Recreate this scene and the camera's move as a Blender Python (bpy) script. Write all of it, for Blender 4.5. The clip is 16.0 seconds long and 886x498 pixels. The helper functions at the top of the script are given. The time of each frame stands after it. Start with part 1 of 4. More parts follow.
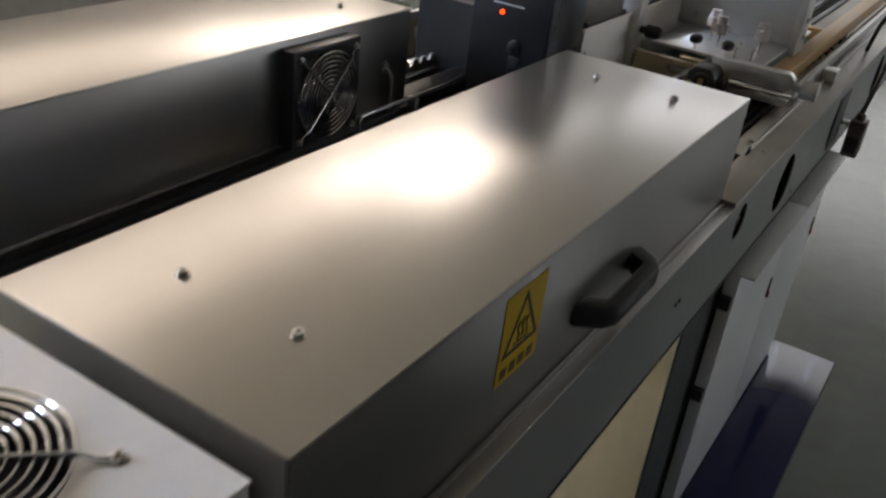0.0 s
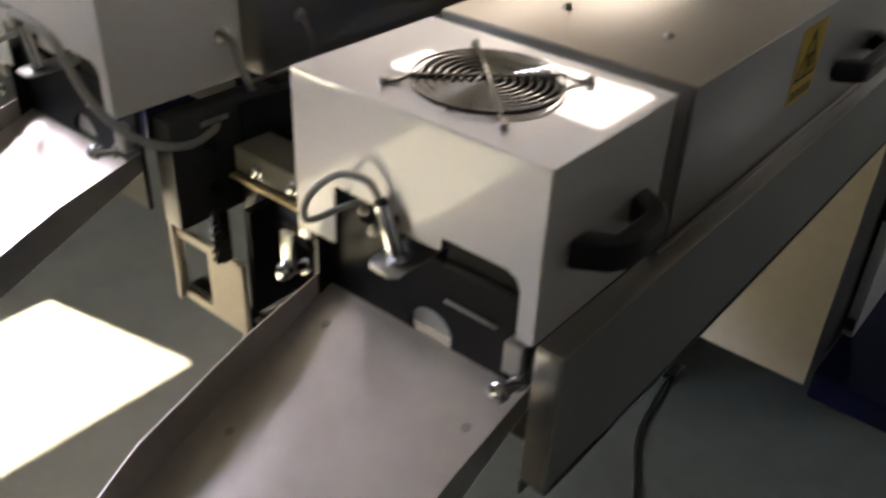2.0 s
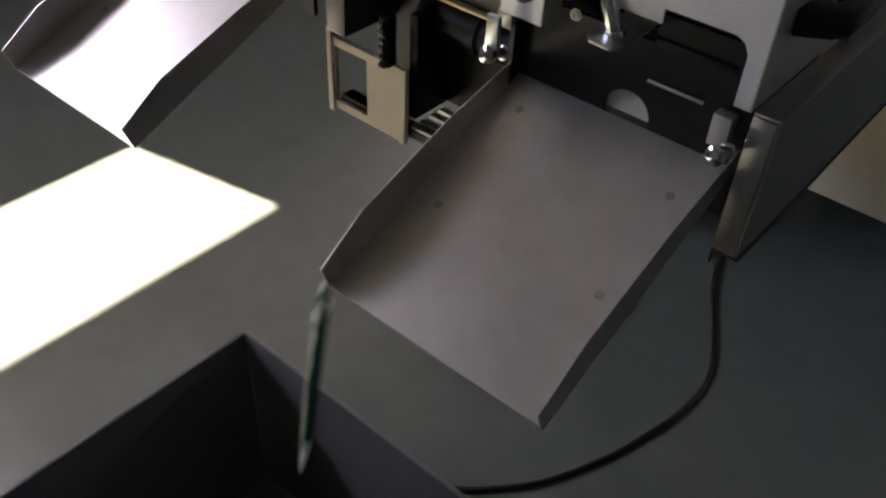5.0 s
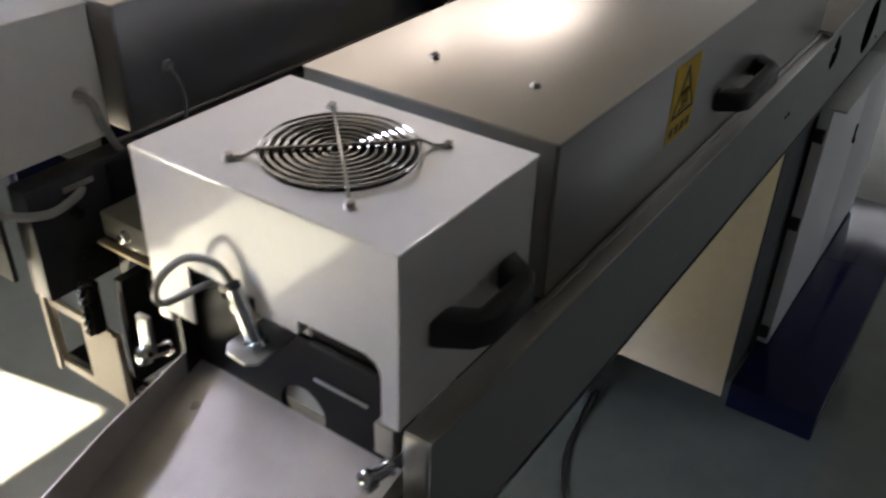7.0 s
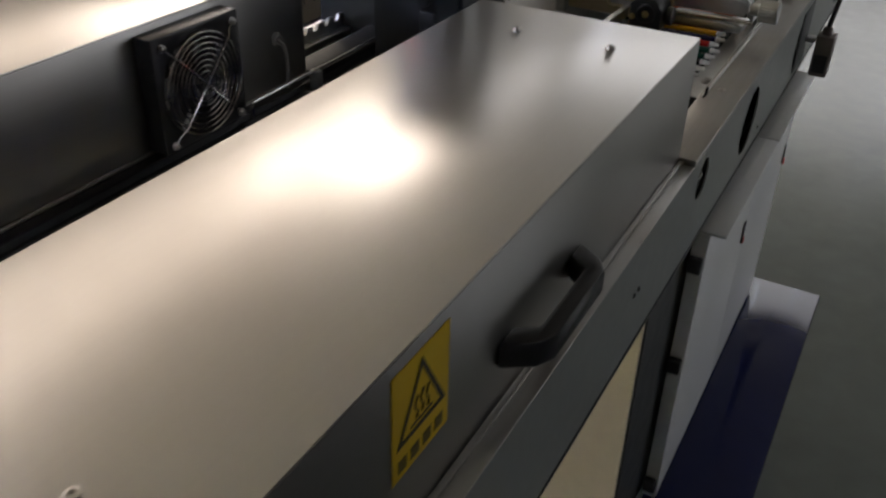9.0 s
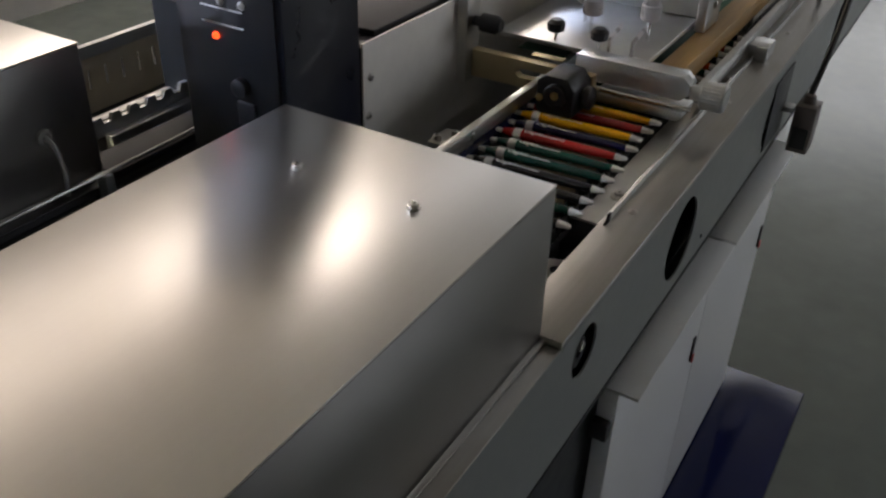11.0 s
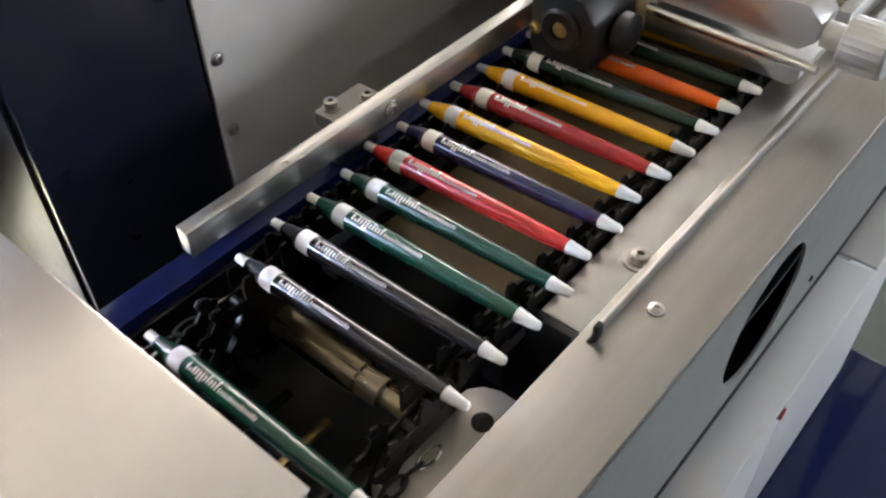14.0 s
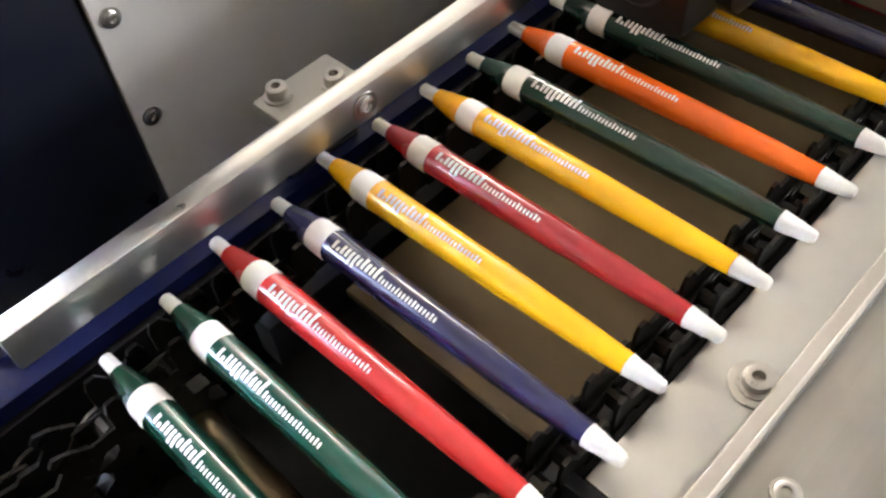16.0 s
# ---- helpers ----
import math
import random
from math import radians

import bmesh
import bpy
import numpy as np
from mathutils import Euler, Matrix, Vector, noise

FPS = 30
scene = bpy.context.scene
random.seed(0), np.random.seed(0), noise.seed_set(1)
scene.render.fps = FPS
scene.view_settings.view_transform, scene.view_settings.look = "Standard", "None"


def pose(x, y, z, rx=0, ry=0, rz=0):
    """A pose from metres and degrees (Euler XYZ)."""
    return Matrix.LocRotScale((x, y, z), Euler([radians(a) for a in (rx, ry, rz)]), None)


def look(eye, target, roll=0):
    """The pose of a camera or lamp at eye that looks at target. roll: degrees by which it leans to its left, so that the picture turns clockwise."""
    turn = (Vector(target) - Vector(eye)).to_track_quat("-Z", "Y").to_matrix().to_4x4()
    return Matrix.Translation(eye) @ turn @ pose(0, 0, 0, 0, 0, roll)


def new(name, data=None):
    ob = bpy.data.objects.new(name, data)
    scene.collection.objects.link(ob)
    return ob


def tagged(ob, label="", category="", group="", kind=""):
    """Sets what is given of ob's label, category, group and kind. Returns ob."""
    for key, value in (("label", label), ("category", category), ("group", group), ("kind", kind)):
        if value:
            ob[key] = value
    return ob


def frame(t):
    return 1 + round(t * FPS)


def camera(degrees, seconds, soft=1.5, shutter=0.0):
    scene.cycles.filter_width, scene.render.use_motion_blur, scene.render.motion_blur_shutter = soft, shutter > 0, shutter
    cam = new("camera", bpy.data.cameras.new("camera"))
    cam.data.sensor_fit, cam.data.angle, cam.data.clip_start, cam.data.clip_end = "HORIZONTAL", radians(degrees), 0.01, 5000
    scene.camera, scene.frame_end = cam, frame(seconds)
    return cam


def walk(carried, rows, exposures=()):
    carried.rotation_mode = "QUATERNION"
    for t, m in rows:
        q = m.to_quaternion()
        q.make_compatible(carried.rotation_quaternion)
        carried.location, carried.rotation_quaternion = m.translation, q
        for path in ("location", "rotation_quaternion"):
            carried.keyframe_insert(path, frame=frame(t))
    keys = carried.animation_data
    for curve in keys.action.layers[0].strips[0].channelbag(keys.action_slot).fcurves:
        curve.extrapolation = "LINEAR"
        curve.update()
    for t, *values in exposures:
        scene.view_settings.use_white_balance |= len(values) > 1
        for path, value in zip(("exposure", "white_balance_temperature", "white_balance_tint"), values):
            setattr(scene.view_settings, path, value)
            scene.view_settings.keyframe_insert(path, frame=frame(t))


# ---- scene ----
cam = camera(53.3, 16.0, 2.3, 0.4)
# the clip's own exposure: seconds, stops, kelvin, tint
EXPOSURES = [(0.0, 6.5, 7100, 15), (1.8, 6.2, 7600, 17), (2.8, 5.45, 7200, 19), (5.5, 5.45, 6800, 19), (6.0, 5.95, 6800, 18), (6.5, 6.3, 6700, 17), (7.0, 6.2, 6900, 17), (7.5, 6.3, 7000, 17), (9.0, 6.5, 7100, 16), (10.0, 6.55, 7100, 16), (12.5, 6.95, 6600, 16), (14.0, 8.3, 6700, 17), (15.0, 8.95, 7100, 18), (16.0, 8.9, 7000, 18)]
PATH = [
    (0, (0.216, -0.25, 1.38), (-0.665, 1.274, 0.431), 6.8),
    (0.5, (0.242, -0.346, 1.366), (-0.63, 1.157, 0.377), 7.5),
    (1, (0.28, -0.445, 1.365), (-0.622, 1.046, 0.384), 6.3),
    (1.5, (0.281, -0.511, 1.355), (-0.697, 0.91, 0.343), 4.6),
    (2, (0.233, -0.584, 1.324), (-0.803, 0.731, 0.229), 2.8),
    (2.5, (0.202, -0.666, 1.301), (-0.82, 0.546, 0.081), 3.6),
    (3, (0.187, -0.705, 1.271), (-0.789, 0.446, -0.041), 3.6),
    (5.5, (0.175, -0.749, 1.283), (-0.761, 0.46, -0.007), 2.6),
    (6, (0.196, -0.697, 1.315), (-0.691, 0.644, 0.127), 2.5),
    (6.5, (0.214, -0.604, 1.336), (-0.681, 0.784, 0.208), 2.0),
    (7, (0.244, -0.509, 1.351), (-0.688, 0.889, 0.266), 1.9),
    (7.5, (0.264, -0.426, 1.357), (-0.64, 0.995, 0.279), 1.7),
    (8, (0.236, -0.305, 1.351), (-0.611, 1.169, 0.298), 1.6),
    (8.5, (0.196, -0.171, 1.364), (-0.624, 1.311, 0.3), 2.1),
    (9, (0.182, -0.068, 1.361), (-0.618, 1.425, 0.297), 1.4),
    (9.5, (0.196, 0.058, 1.373), (-0.648, 1.517, 0.296), 1.8),
    (10, (0.207, 0.15, 1.373), (-0.646, 1.604, 0.298), 1.8),
    (12.5, (0.174, 0.525, 1.347), (-0.708, 1.864, 0.152), 0.1),
    (13, (0.143, 0.607, 1.317), (-0.782, 1.849, 0.052), -0.7),
    (13.5, (0.118, 0.68, 1.29), (-0.812, 1.826, -0.06), -0.8),
    (14, (0.097, 0.738, 1.269), (-0.834, 1.805, -0.143), -1.3),
    (14.5, (0.069, 0.783, 1.244), (-0.879, 1.748, -0.229), -2.5),
    (15, (0.035, 0.825, 1.21), (-0.949, 1.696, -0.298), -4.8),
    (15.5, (0.01, 0.86, 1.185), (-0.947, 1.713, -0.35), -4.8),
    (16, (0.002, 0.884, 1.188), (-0.925, 1.721, -0.374), -5.3),
]
walk(cam, [(t, look(eye, target, roll)) for t, eye, target, roll in PATH], EXPOSURES)

# ---- world, sun, large lights ----
world = bpy.data.worlds.new("world")
scene.world = world
world.use_nodes = True
wn = world.node_tree.nodes
sky = wn.new("ShaderNodeTexSky")
sky.sky_type, sky.sun_disc = "NISHITA", False
SUN_WAY = Vector((0.75, 0.15, -1.0)).normalized()
sky.sun_elevation = math.asin(-SUN_WAY.z)
sky.sun_rotation = math.atan2(-SUN_WAY.x, -SUN_WAY.y)
wn["Background"].inputs["Strength"].default_value = 0.05
world.node_tree.links.new(sky.outputs[0], wn["Background"].inputs["Color"])


def lamp(name, kind, m, energy, color=(1, 1, 1), size=(1, 1), angle=0.5):
    data = bpy.data.lights.new(name, kind)
    data.energy, data.color = energy, color
    if kind == "AREA":
        data.shape, data.size, data.size_y = "RECTANGLE", size[0], size[1]
    if kind == "SUN":
        data.angle = radians(angle)
    ob = new(name, data)
    ob.matrix_world = m
    return ob


lamp("sun", "SUN", look((3, -3, 4), Vector((3, -3, 4)) + SUN_WAY), 2.0, (1.0, 0.88, 0.70))
# daylight standing in the openings of the long window wall and of the far wall
lamp("window_light_side", "AREA", look((4.9, 5.5, 2.1), (0.0, 5.0, 0.3)), 1.1, (0.80, 0.90, 1.0), (4.0, 1.8))
lamp("window_light_far", "AREA", look((-0.6, 10.8, 2.3), (-0.6, 0.0, 2.2)), 0.50, (0.86, 0.93, 1.0), (5.2, 1.8))
lamp("window_light_west", "AREA", look((-3.42, 2.8, 3.15), (0.0, 2.8, 2.9)), 0.42, (1.0, 0.90, 0.78), (6.6, 1.9))
lamp("window_light_west_far", "AREA", look((-3.42, 9.2, 3.4), (0.0, 9.0, 2.9)), 0.13, (0.90, 0.95, 1.0), (2.6, 1.4))
lamp("window_light_sunny", "AREA", look((-3.42, -2.2, 2.873), (0.0, -2.2, 2.5)), 0.09, (1.0, 0.93, 0.84), (3.0, 0.6))


# ---- materials ----
def material(name, base, rough=0.5, metal=0.0, vary=0.12, scale=30.0, bump=0.0, stretch=(1, 1, 1), rvary=0.08, coat=0.0, stain=0.0, tint=None, trans=0.0, emit=None, aniso=0.0):
    mat = bpy.data.materials.new(name)
    mat.use_nodes = True
    nt = mat.node_tree
    b = nt.nodes["Principled BSDF"]
    L = nt.links.new
    tc = nt.nodes.new("ShaderNodeTexCoord")
    mp = nt.nodes.new("ShaderNodeMapping")
    mp.inputs["Scale"].default_value = stretch
    L(tc.outputs["Object"], mp.inputs["Vector"])
    fine = nt.nodes.new("ShaderNodeTexNoise")
    fine.inputs["Scale"].default_value, fine.inputs["Detail"].default_value = scale, 6
    L(mp.outputs[0], fine.inputs["Vector"])
    coarse = nt.nodes.new("ShaderNodeTexNoise")
    coarse.inputs["Scale"].default_value, coarse.inputs["Detail"].default_value = 5.0, 4
    L(tc.outputs["Object"], coarse.inputs["Vector"])
    add = nt.nodes.new("ShaderNodeMath")
    add.operation = "ADD"
    L(fine.outputs["Fac"], add.inputs[0])
    L(coarse.outputs["Fac"], add.inputs[1])
    rng = nt.nodes.new("ShaderNodeMapRange")
    rng.inputs["From Min"].default_value, rng.inputs["From Max"].default_value = 0.6, 1.4
    rng.inputs["To Min"].default_value, rng.inputs["To Max"].default_value = 1 - vary, 1 + vary
    L(add.outputs[0], rng.inputs["Value"])
    mul = nt.nodes.new("ShaderNodeVectorMath")
    mul.operation = "SCALE"
    mul.inputs[0].default_value = base
    L(rng.outputs[0], mul.inputs["Scale"])
    out = mul.outputs[0]
    if stain:
        st = nt.nodes.new("ShaderNodeTexNoise")
        st.inputs["Scale"].default_value, st.inputs["Detail"].default_value = 9.0, 8
        L(tc.outputs["Object"], st.inputs["Vector"])
        ramp = nt.nodes.new("ShaderNodeMapRange")
        ramp.inputs["From Min"].default_value, ramp.inputs["From Max"].default_value = 0.5, 0.75
        ramp.inputs["To Max"].default_value = stain
        L(st.outputs["Fac"], ramp.inputs["Value"])
        mix = nt.nodes.new("ShaderNodeMix")
        mix.data_type = "RGBA"
        L(ramp.outputs[0], mix.inputs["Factor"])
        L(out, mix.inputs[6])
        mix.inputs[7].default_value = (*(tint or [c * 0.4 for c in base]), 1)
        out = mix.outputs[2]
    L(out, b.inputs["Base Color"])
    rr = nt.nodes.new("ShaderNodeMapRange")
    rr.inputs["From Min"].default_value, rr.inputs["From Max"].default_value = 0.6, 1.4
    rr.inputs["To Min"].default_value, rr.inputs["To Max"].default_value = max(0.02, rough - rvary), min(1, rough + rvary)
    L(add.outputs[0], rr.inputs["Value"])
    L(rr.outputs[0], b.inputs["Roughness"])
    b.inputs["Metallic"].default_value = metal
    b.inputs["Coat Weight"].default_value = coat
    b.inputs["Transmission Weight"].default_value = trans
    b.inputs["Anisotropic"].default_value = aniso
    if bump:
        bp = nt.nodes.new("ShaderNodeBump")
        bp.inputs["Strength"].default_value, bp.inputs["Distance"].default_value = bump, 0.001
        L(fine.outputs["Fac"], bp.inputs["Height"])
        L(bp.outputs[0], b.inputs["Normal"])
    if emit:
        b.inputs["Emission Color"].default_value = (*emit[0], 1)
        b.inputs["Emission Strength"].default_value = emit[1]
    return mat


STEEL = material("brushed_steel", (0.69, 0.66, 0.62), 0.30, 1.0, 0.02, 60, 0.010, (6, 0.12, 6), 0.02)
# same steel, darkened: shade of side and end faces put into the colour
STEEL_SHADED = material("brushed_steel_shaded", (0.40, 0.39, 0.375), 0.38, 1.0, 0.03, 60, 0.01, (6, 0.15, 6), 0.02)
TRAY = material("satin_steel", (0.64, 0.60, 0.575), 0.36, 0.85, 0.08, 40, 0.03, (1, 1, 1), 0.07, stain=0.25)
BEAM = material("beam_steel", (0.42, 0.41, 0.39), 0.34, 0.9, 0.12, 40, 0.04, (5, 0.3, 5), 0.08, stain=0.35, tint=(0.30, 0.23, 0.15))
BEAM_SIDE = material("grey_green_enamel", (0.24, 0.255, 0.24), 0.38, 0.0, 0.06, 60, 0.02)
ALU = material("aluminium", (0.66, 0.66, 0.65), 0.33, 0.95, 0.08, 50, 0.04, (1, 1, 1), 0.08, stain=0.2)
ALU_WARM = material("anodised_aluminium_plate", (0.55, 0.53, 0.49), 0.45, 0.7, 0.06, 60, 0.04)
CHROME = material("bright_metal", (0.75, 0.75, 0.74), 0.15, 1.0, 0.05, 80)
ZINC = material("zinc_screw", (0.55, 0.53, 0.5), 0.3, 1.0, 0.15, 200, 0.1)
WHITE = material("white_powder_coat", (0.74, 0.72, 0.68), 0.32, 0.0, 0.03, 90, 0.02, coat=0.9, rvary=0.05)
CABINET = material("white_cabinet_enamel", (0.74, 0.75, 0.75), 0.35, 0.0, 0.02, 70, 0.0, rvary=0.03)
CREAM = material("cream_panel", (0.78, 0.70, 0.55), 0.5, 0.0, 0.05, 50)
BLACK = material("black_plastic", (0.012, 0.012, 0.013), 0.38, 0.0, 0.2, 120, 0.05)
BLACK_METAL = material("black_oxide_steel", (0.018, 0.018, 0.02), 0.42, 0.5, 0.3, 60, 0.1)
OILY = material("oily_chain_steel", (0.035, 0.033, 0.03), 0.3, 0.8, 0.4, 150, 0.15)
DARK = material("dark_grey_paint", (0.03, 0.032, 0.034), 0.5, 0.0, 0.2, 40, 0.05)
NAVY = material("navy_enamel", (0.009, 0.013, 0.062), 0.13, 0.0, 0.05, 12, 0.0, rvary=0.03)
NAVY.node_tree.nodes["Principled BSDF"].inputs["IOR"].default_value = 1.33
BOX_NAVY = material("navy_black_enamel", (0.010, 0.012, 0.022), 0.3, 0.0, 0.12, 40, 0.02, coat=0.3)
BROWN = material("oiled_brown_plate", (0.17, 0.125, 0.065), 0.4, 0.35, 0.25, 30, 0.06, stain=0.5, tint=(0.05, 0.04, 0.025))
SHAFT = material("oiled_bronze_shaft", (0.30, 0.24, 0.15), 0.28, 0.95, 0.25, 40, 0.03, (0.4, 5, 5))
BRASS = material("brass", (0.6, 0.45, 0.2), 0.3, 1.0, 0.1, 60)
WOOD = material("varnished_wood", (0.42, 0.25, 0.09), 0.4, 0.0, 0.2, 25, 0.05, (8, 0.6, 8))
GREEN_MESH = material("green_screen_mesh", (0.02, 0.10, 0.06), 0.6, 0.0, 0.2, 200)
YELLOW = material("yellow_sticker", (0.72, 0.47, 0.015), 0.45, 0.0, 0.06, 60)
INK = material("black_ink", (0.02, 0.015, 0.01), 0.5)
BROWN_INK = material("brown_ink", (0.12, 0.08, 0.01), 0.5)
GREY_CABLE = material("grey_cable", (0.32, 0.32, 0.30), 0.5, 0.0, 0.08, 80)
BLACK_CABLE = material("black_rubber_cable", (0.015, 0.015, 0.015), 0.5)
# warm light on the slotted aluminium bar is put into this metal's colour
GOLD_TONE = material("gold_toned_aluminium", (0.62, 0.50, 0.30), 0.38, 0.8, 0.06, 60)
BEIGE = material("beige_board", (0.62, 0.54, 0.40), 0.5, 0.0, 0.06, 40)
SENSOR = material("brown_grey_plastic", (0.16, 0.13, 0.115), 0.45, 0.0, 0.1, 60)
RED = material("red_plastic", (0.55, 0.03, 0.03), 0.4)
LED = material("red_indicator", (0.8, 0.1, 0.03), 0.3, emit=((1.0, 0.06, 0.01), 0.035))
LAMP_GLOW = material("lamp_diffuser", (0.9, 0.9, 0.9), 0.5, emit=((1.0, 0.96, 0.9), 0.17))
PEARL = material("milky_acrylic", (0.62, 0.58, 0.56), 0.25, 0.0, 0.05, 60, trans=0.25)
FROSTED = material("opaque_frosted_pane", (0.75, 0.77, 0.78), 0.6, 0.0, 0.02, 40)
BIN = material("grey_bin_plastic", (0.13, 0.13, 0.135), 0.5, 0.0, 0.2, 40, 0.05)
OLIVE = material("olive_grey_casting", (0.17, 0.165, 0.13), 0.45, 0.3, 0.2, 60, 0.1, stain=0.3)
FLOOR = material("green_floor_paint", (0.140, 0.160, 0.144), 0.22, 0.0, 0.10, 14, 0.05, rvary=0.05, stain=0.05, tint=(0.26, 0.28, 0.25))
FLOOR.node_tree.nodes["Principled BSDF"].inputs["IOR"].default_value = 1.65
PLASTER = material("plaster", (0.42, 0.40, 0.37), 0.85, 0.0, 0.06, 20, 0.1)
CEILING = material("ceiling_paint", (0.50, 0.48, 0.45), 0.85, 0.0, 0.05, 10, 0.05)
PEN_WHITE = material("white_pen_plastic", (0.80, 0.79, 0.76), 0.35, 0.0, 0.02, 60)
PRINT = material("white_print", (0.78, 0.78, 0.76), 0.5, 0.0, 0.02, 60)
PEN_COLOURS = {
    "green": material("green_pen_plastic", (0.004, 0.060, 0.038), 0.25, 0.0, 0.03, 60, coat=0.3),
    "dark green": material("dark_green_pen_plastic", (0.007, 0.034, 0.022), 0.25, 0.0, 0.03, 60, coat=0.3),
    "black": material("black_pen_plastic", (0.009, 0.009, 0.011), 0.25, 0.0, 0.03, 60, coat=0.3),
    "red": material("red_pen_plastic", (0.52, 0.022, 0.018), 0.25, 0.0, 0.03, 60, coat=0.3),
    "dark red": material("dark_red_pen_plastic", (0.34, 0.015, 0.018), 0.25, 0.0, 0.03, 60, coat=0.3),
    "navy": material("navy_pen_plastic", (0.012, 0.013, 0.060), 0.25, 0.0, 0.03, 60, coat=0.3),
    "yellow": material("yellow_pen_plastic", (0.86, 0.42, 0.006), 0.25, 0.0, 0.03, 60, coat=0.3),
    "orange": material("orange_pen_plastic", (0.86, 0.13, 0.008), 0.25, 0.0, 0.03, 60, coat=0.3),
}


# ---- building helpers ----
def box(x0, x1, y0, y1, z0, z1, bev=0.0, seg=2, bm=None):
    b = bmesh.new()
    bmesh.ops.create_cube(b, size=1.0)
    for v in b.verts:
        v.co = Vector(((x0 + x1) / 2 + v.co.x * (x1 - x0), (y0 + y1) / 2 + v.co.y * (y1 - y0), (z0 + z1) / 2 + v.co.z * (z1 - z0)))
    if bev:
        bmesh.ops.bevel(b, geom=b.edges[:], offset=bev, segments=seg, profile=0.5, affect="EDGES")
    return merge(bm, b)


def merge(a, b):
    """b joined into a; a alone may be None."""
    if a is None:
        return b
    m = bpy.data.meshes.new("tmp")
    b.to_mesh(m)
    b.free()
    a.from_mesh(m)
    bpy.data.meshes.remove(m)
    return a


def tube(points, r, seg=10, bm=None, r_end=None, cap=True):
    """A round bar along points."""
    b = bm or bmesh.new()
    pts = [Vector(p) for p in points]
    rings = []
    side = None
    for i, p in enumerate(pts):
        d = (pts[min(i + 1, len(pts) - 1)] - pts[max(i - 1, 0)]).normalized()
        if side is None:
            side = d.orthogonal().normalized()
        side = (side - d * side.dot(d)).normalized()
        up = d.cross(side)
        rad = r if r_end is None else r + (r_end - r) * i / (len(pts) - 1)
        rings.append([b.verts.new(p + rad * (math.cos(a) * side + math.sin(a) * up)) for a in (2 * math.pi * k / seg for k in range(seg))])
    for u, v in zip(rings, rings[1:]):
        for k in range(seg):
            b.faces.new((u[k], u[(k + 1) % seg], v[(k + 1) % seg], v[k]))
    if cap:
        b.faces.new(list(reversed(rings[0])))
        b.faces.new(rings[-1])
    return b


def curve(points, n=8):
    """A smooth run of points through the given ones."""
    p = [Vector(q) for q in points]
    p = [2 * p[0] - p[1]] + p + [2 * p[-1] - p[-2]]
    out = []
    for i in range(1, len(p) - 2):
        for k in range(n):
            t = k / n
            a, b, c, d = p[i - 1], p[i], p[i + 1], p[i + 2]
            out.append(0.5 * (2 * b + (c - a) * t + (2 * a - 5 * b + 4 * c - d) * t * t + (3 * b - a - 3 * c + d) * t ** 3))
    return out + [p[-2]]


def lathe(profile, origin, axis, seg=20, bm=None):
    """A turned shape: profile of (distance along axis, radius)."""
    b = bm or bmesh.new()
    o, d = Vector(origin), Vector(axis).normalized()
    s = d.orthogonal().normalized()
    u = d.cross(s)
    rings = [[b.verts.new(o + d * h + r * (math.cos(a) * s + math.sin(a) * u)) for a in (2 * math.pi * k / seg for k in range(seg))] for h, r in profile]
    for p, q in zip(rings, rings[1:]):
        for k in range(seg):
            b.faces.new((p[k], p[(k + 1) % seg], q[(k + 1) % seg], q[k]))
    b.faces.new(list(reversed(rings[0])))
    b.faces.new(rings[-1])
    return b


def prism(outline, axis, a, b_, bm=None, holes=(), bev=0.0):
    """A flat outline (2D) with holes, given depth along an axis from a to b_."""
    b = bmesh.new()

    def at(p, d):
        return {"x": (d, p[0], p[1]), "y": (p[0], d, p[1]), "z": (p[0], p[1], d)}[axis]
    loops = []
    for loop in (outline, *holes):
        vs = [b.verts.new(at(p, a)) for p in loop]
        loops += [b.edges.new((vs[i], vs[(i + 1) % len(vs)])) for i in range(len(vs))]
    if holes:
        bmesh.ops.triangle_fill(b, use_beauty=True, use_dissolve=False, edges=loops)
    else:
        b.faces.new(b.verts[:])
    got = bmesh.ops.extrude_face_region(b, geom=b.faces[:])
    shift = Vector(at((0, 0), b_ - a))
    bmesh.ops.translate(b, vec=shift, verts=[v for v in got["geom"] if isinstance(v, bmesh.types.BMVert)])
    bmesh.ops.recalc_face_normals(b, faces=b.faces[:])
    if bev:
        bmesh.ops.bevel(b, geom=[e for e in b.edges if e.calc_face_angle(0) > 0.6], offset=bev, segments=2, profile=0.5, affect="EDGES")
    return merge(bm, b)


def ring(cx, cy, r, n=28):
    return [(cx + r * math.cos(2 * math.pi * k / n), cy + r * math.sin(2 * math.pi * k / n)) for k in range(n)]


def mesh_of(name, bm, mat, smooth=True):
    bmesh.ops.recalc_face_normals(bm, faces=bm.faces[:])
    m = bpy.data.meshes.new(name)
    bm.to_mesh(m)
    bm.free()
    m.materials.append(mat)
    if smooth:
        m.shade_smooth()
        m.set_sharp_from_angle(angle=radians(35))
    return m


def part(name, bm, mat, parent, label=""):
    ob = new(name, mesh_of(name, bm, mat))
    ob.parent = parent
    return tagged(ob, label)


def solid(name, bm, mat, label, category, kind="", group=""):
    return tagged(new(name, mesh_of(name, bm, mat)), label, category, group, kind)


def thing(name, label, category, group="", at=(0, 0, 0)):
    ob = new(name)
    ob.empty_display_size = 0.05
    ob.location = at
    return tagged(ob, label, category, group)


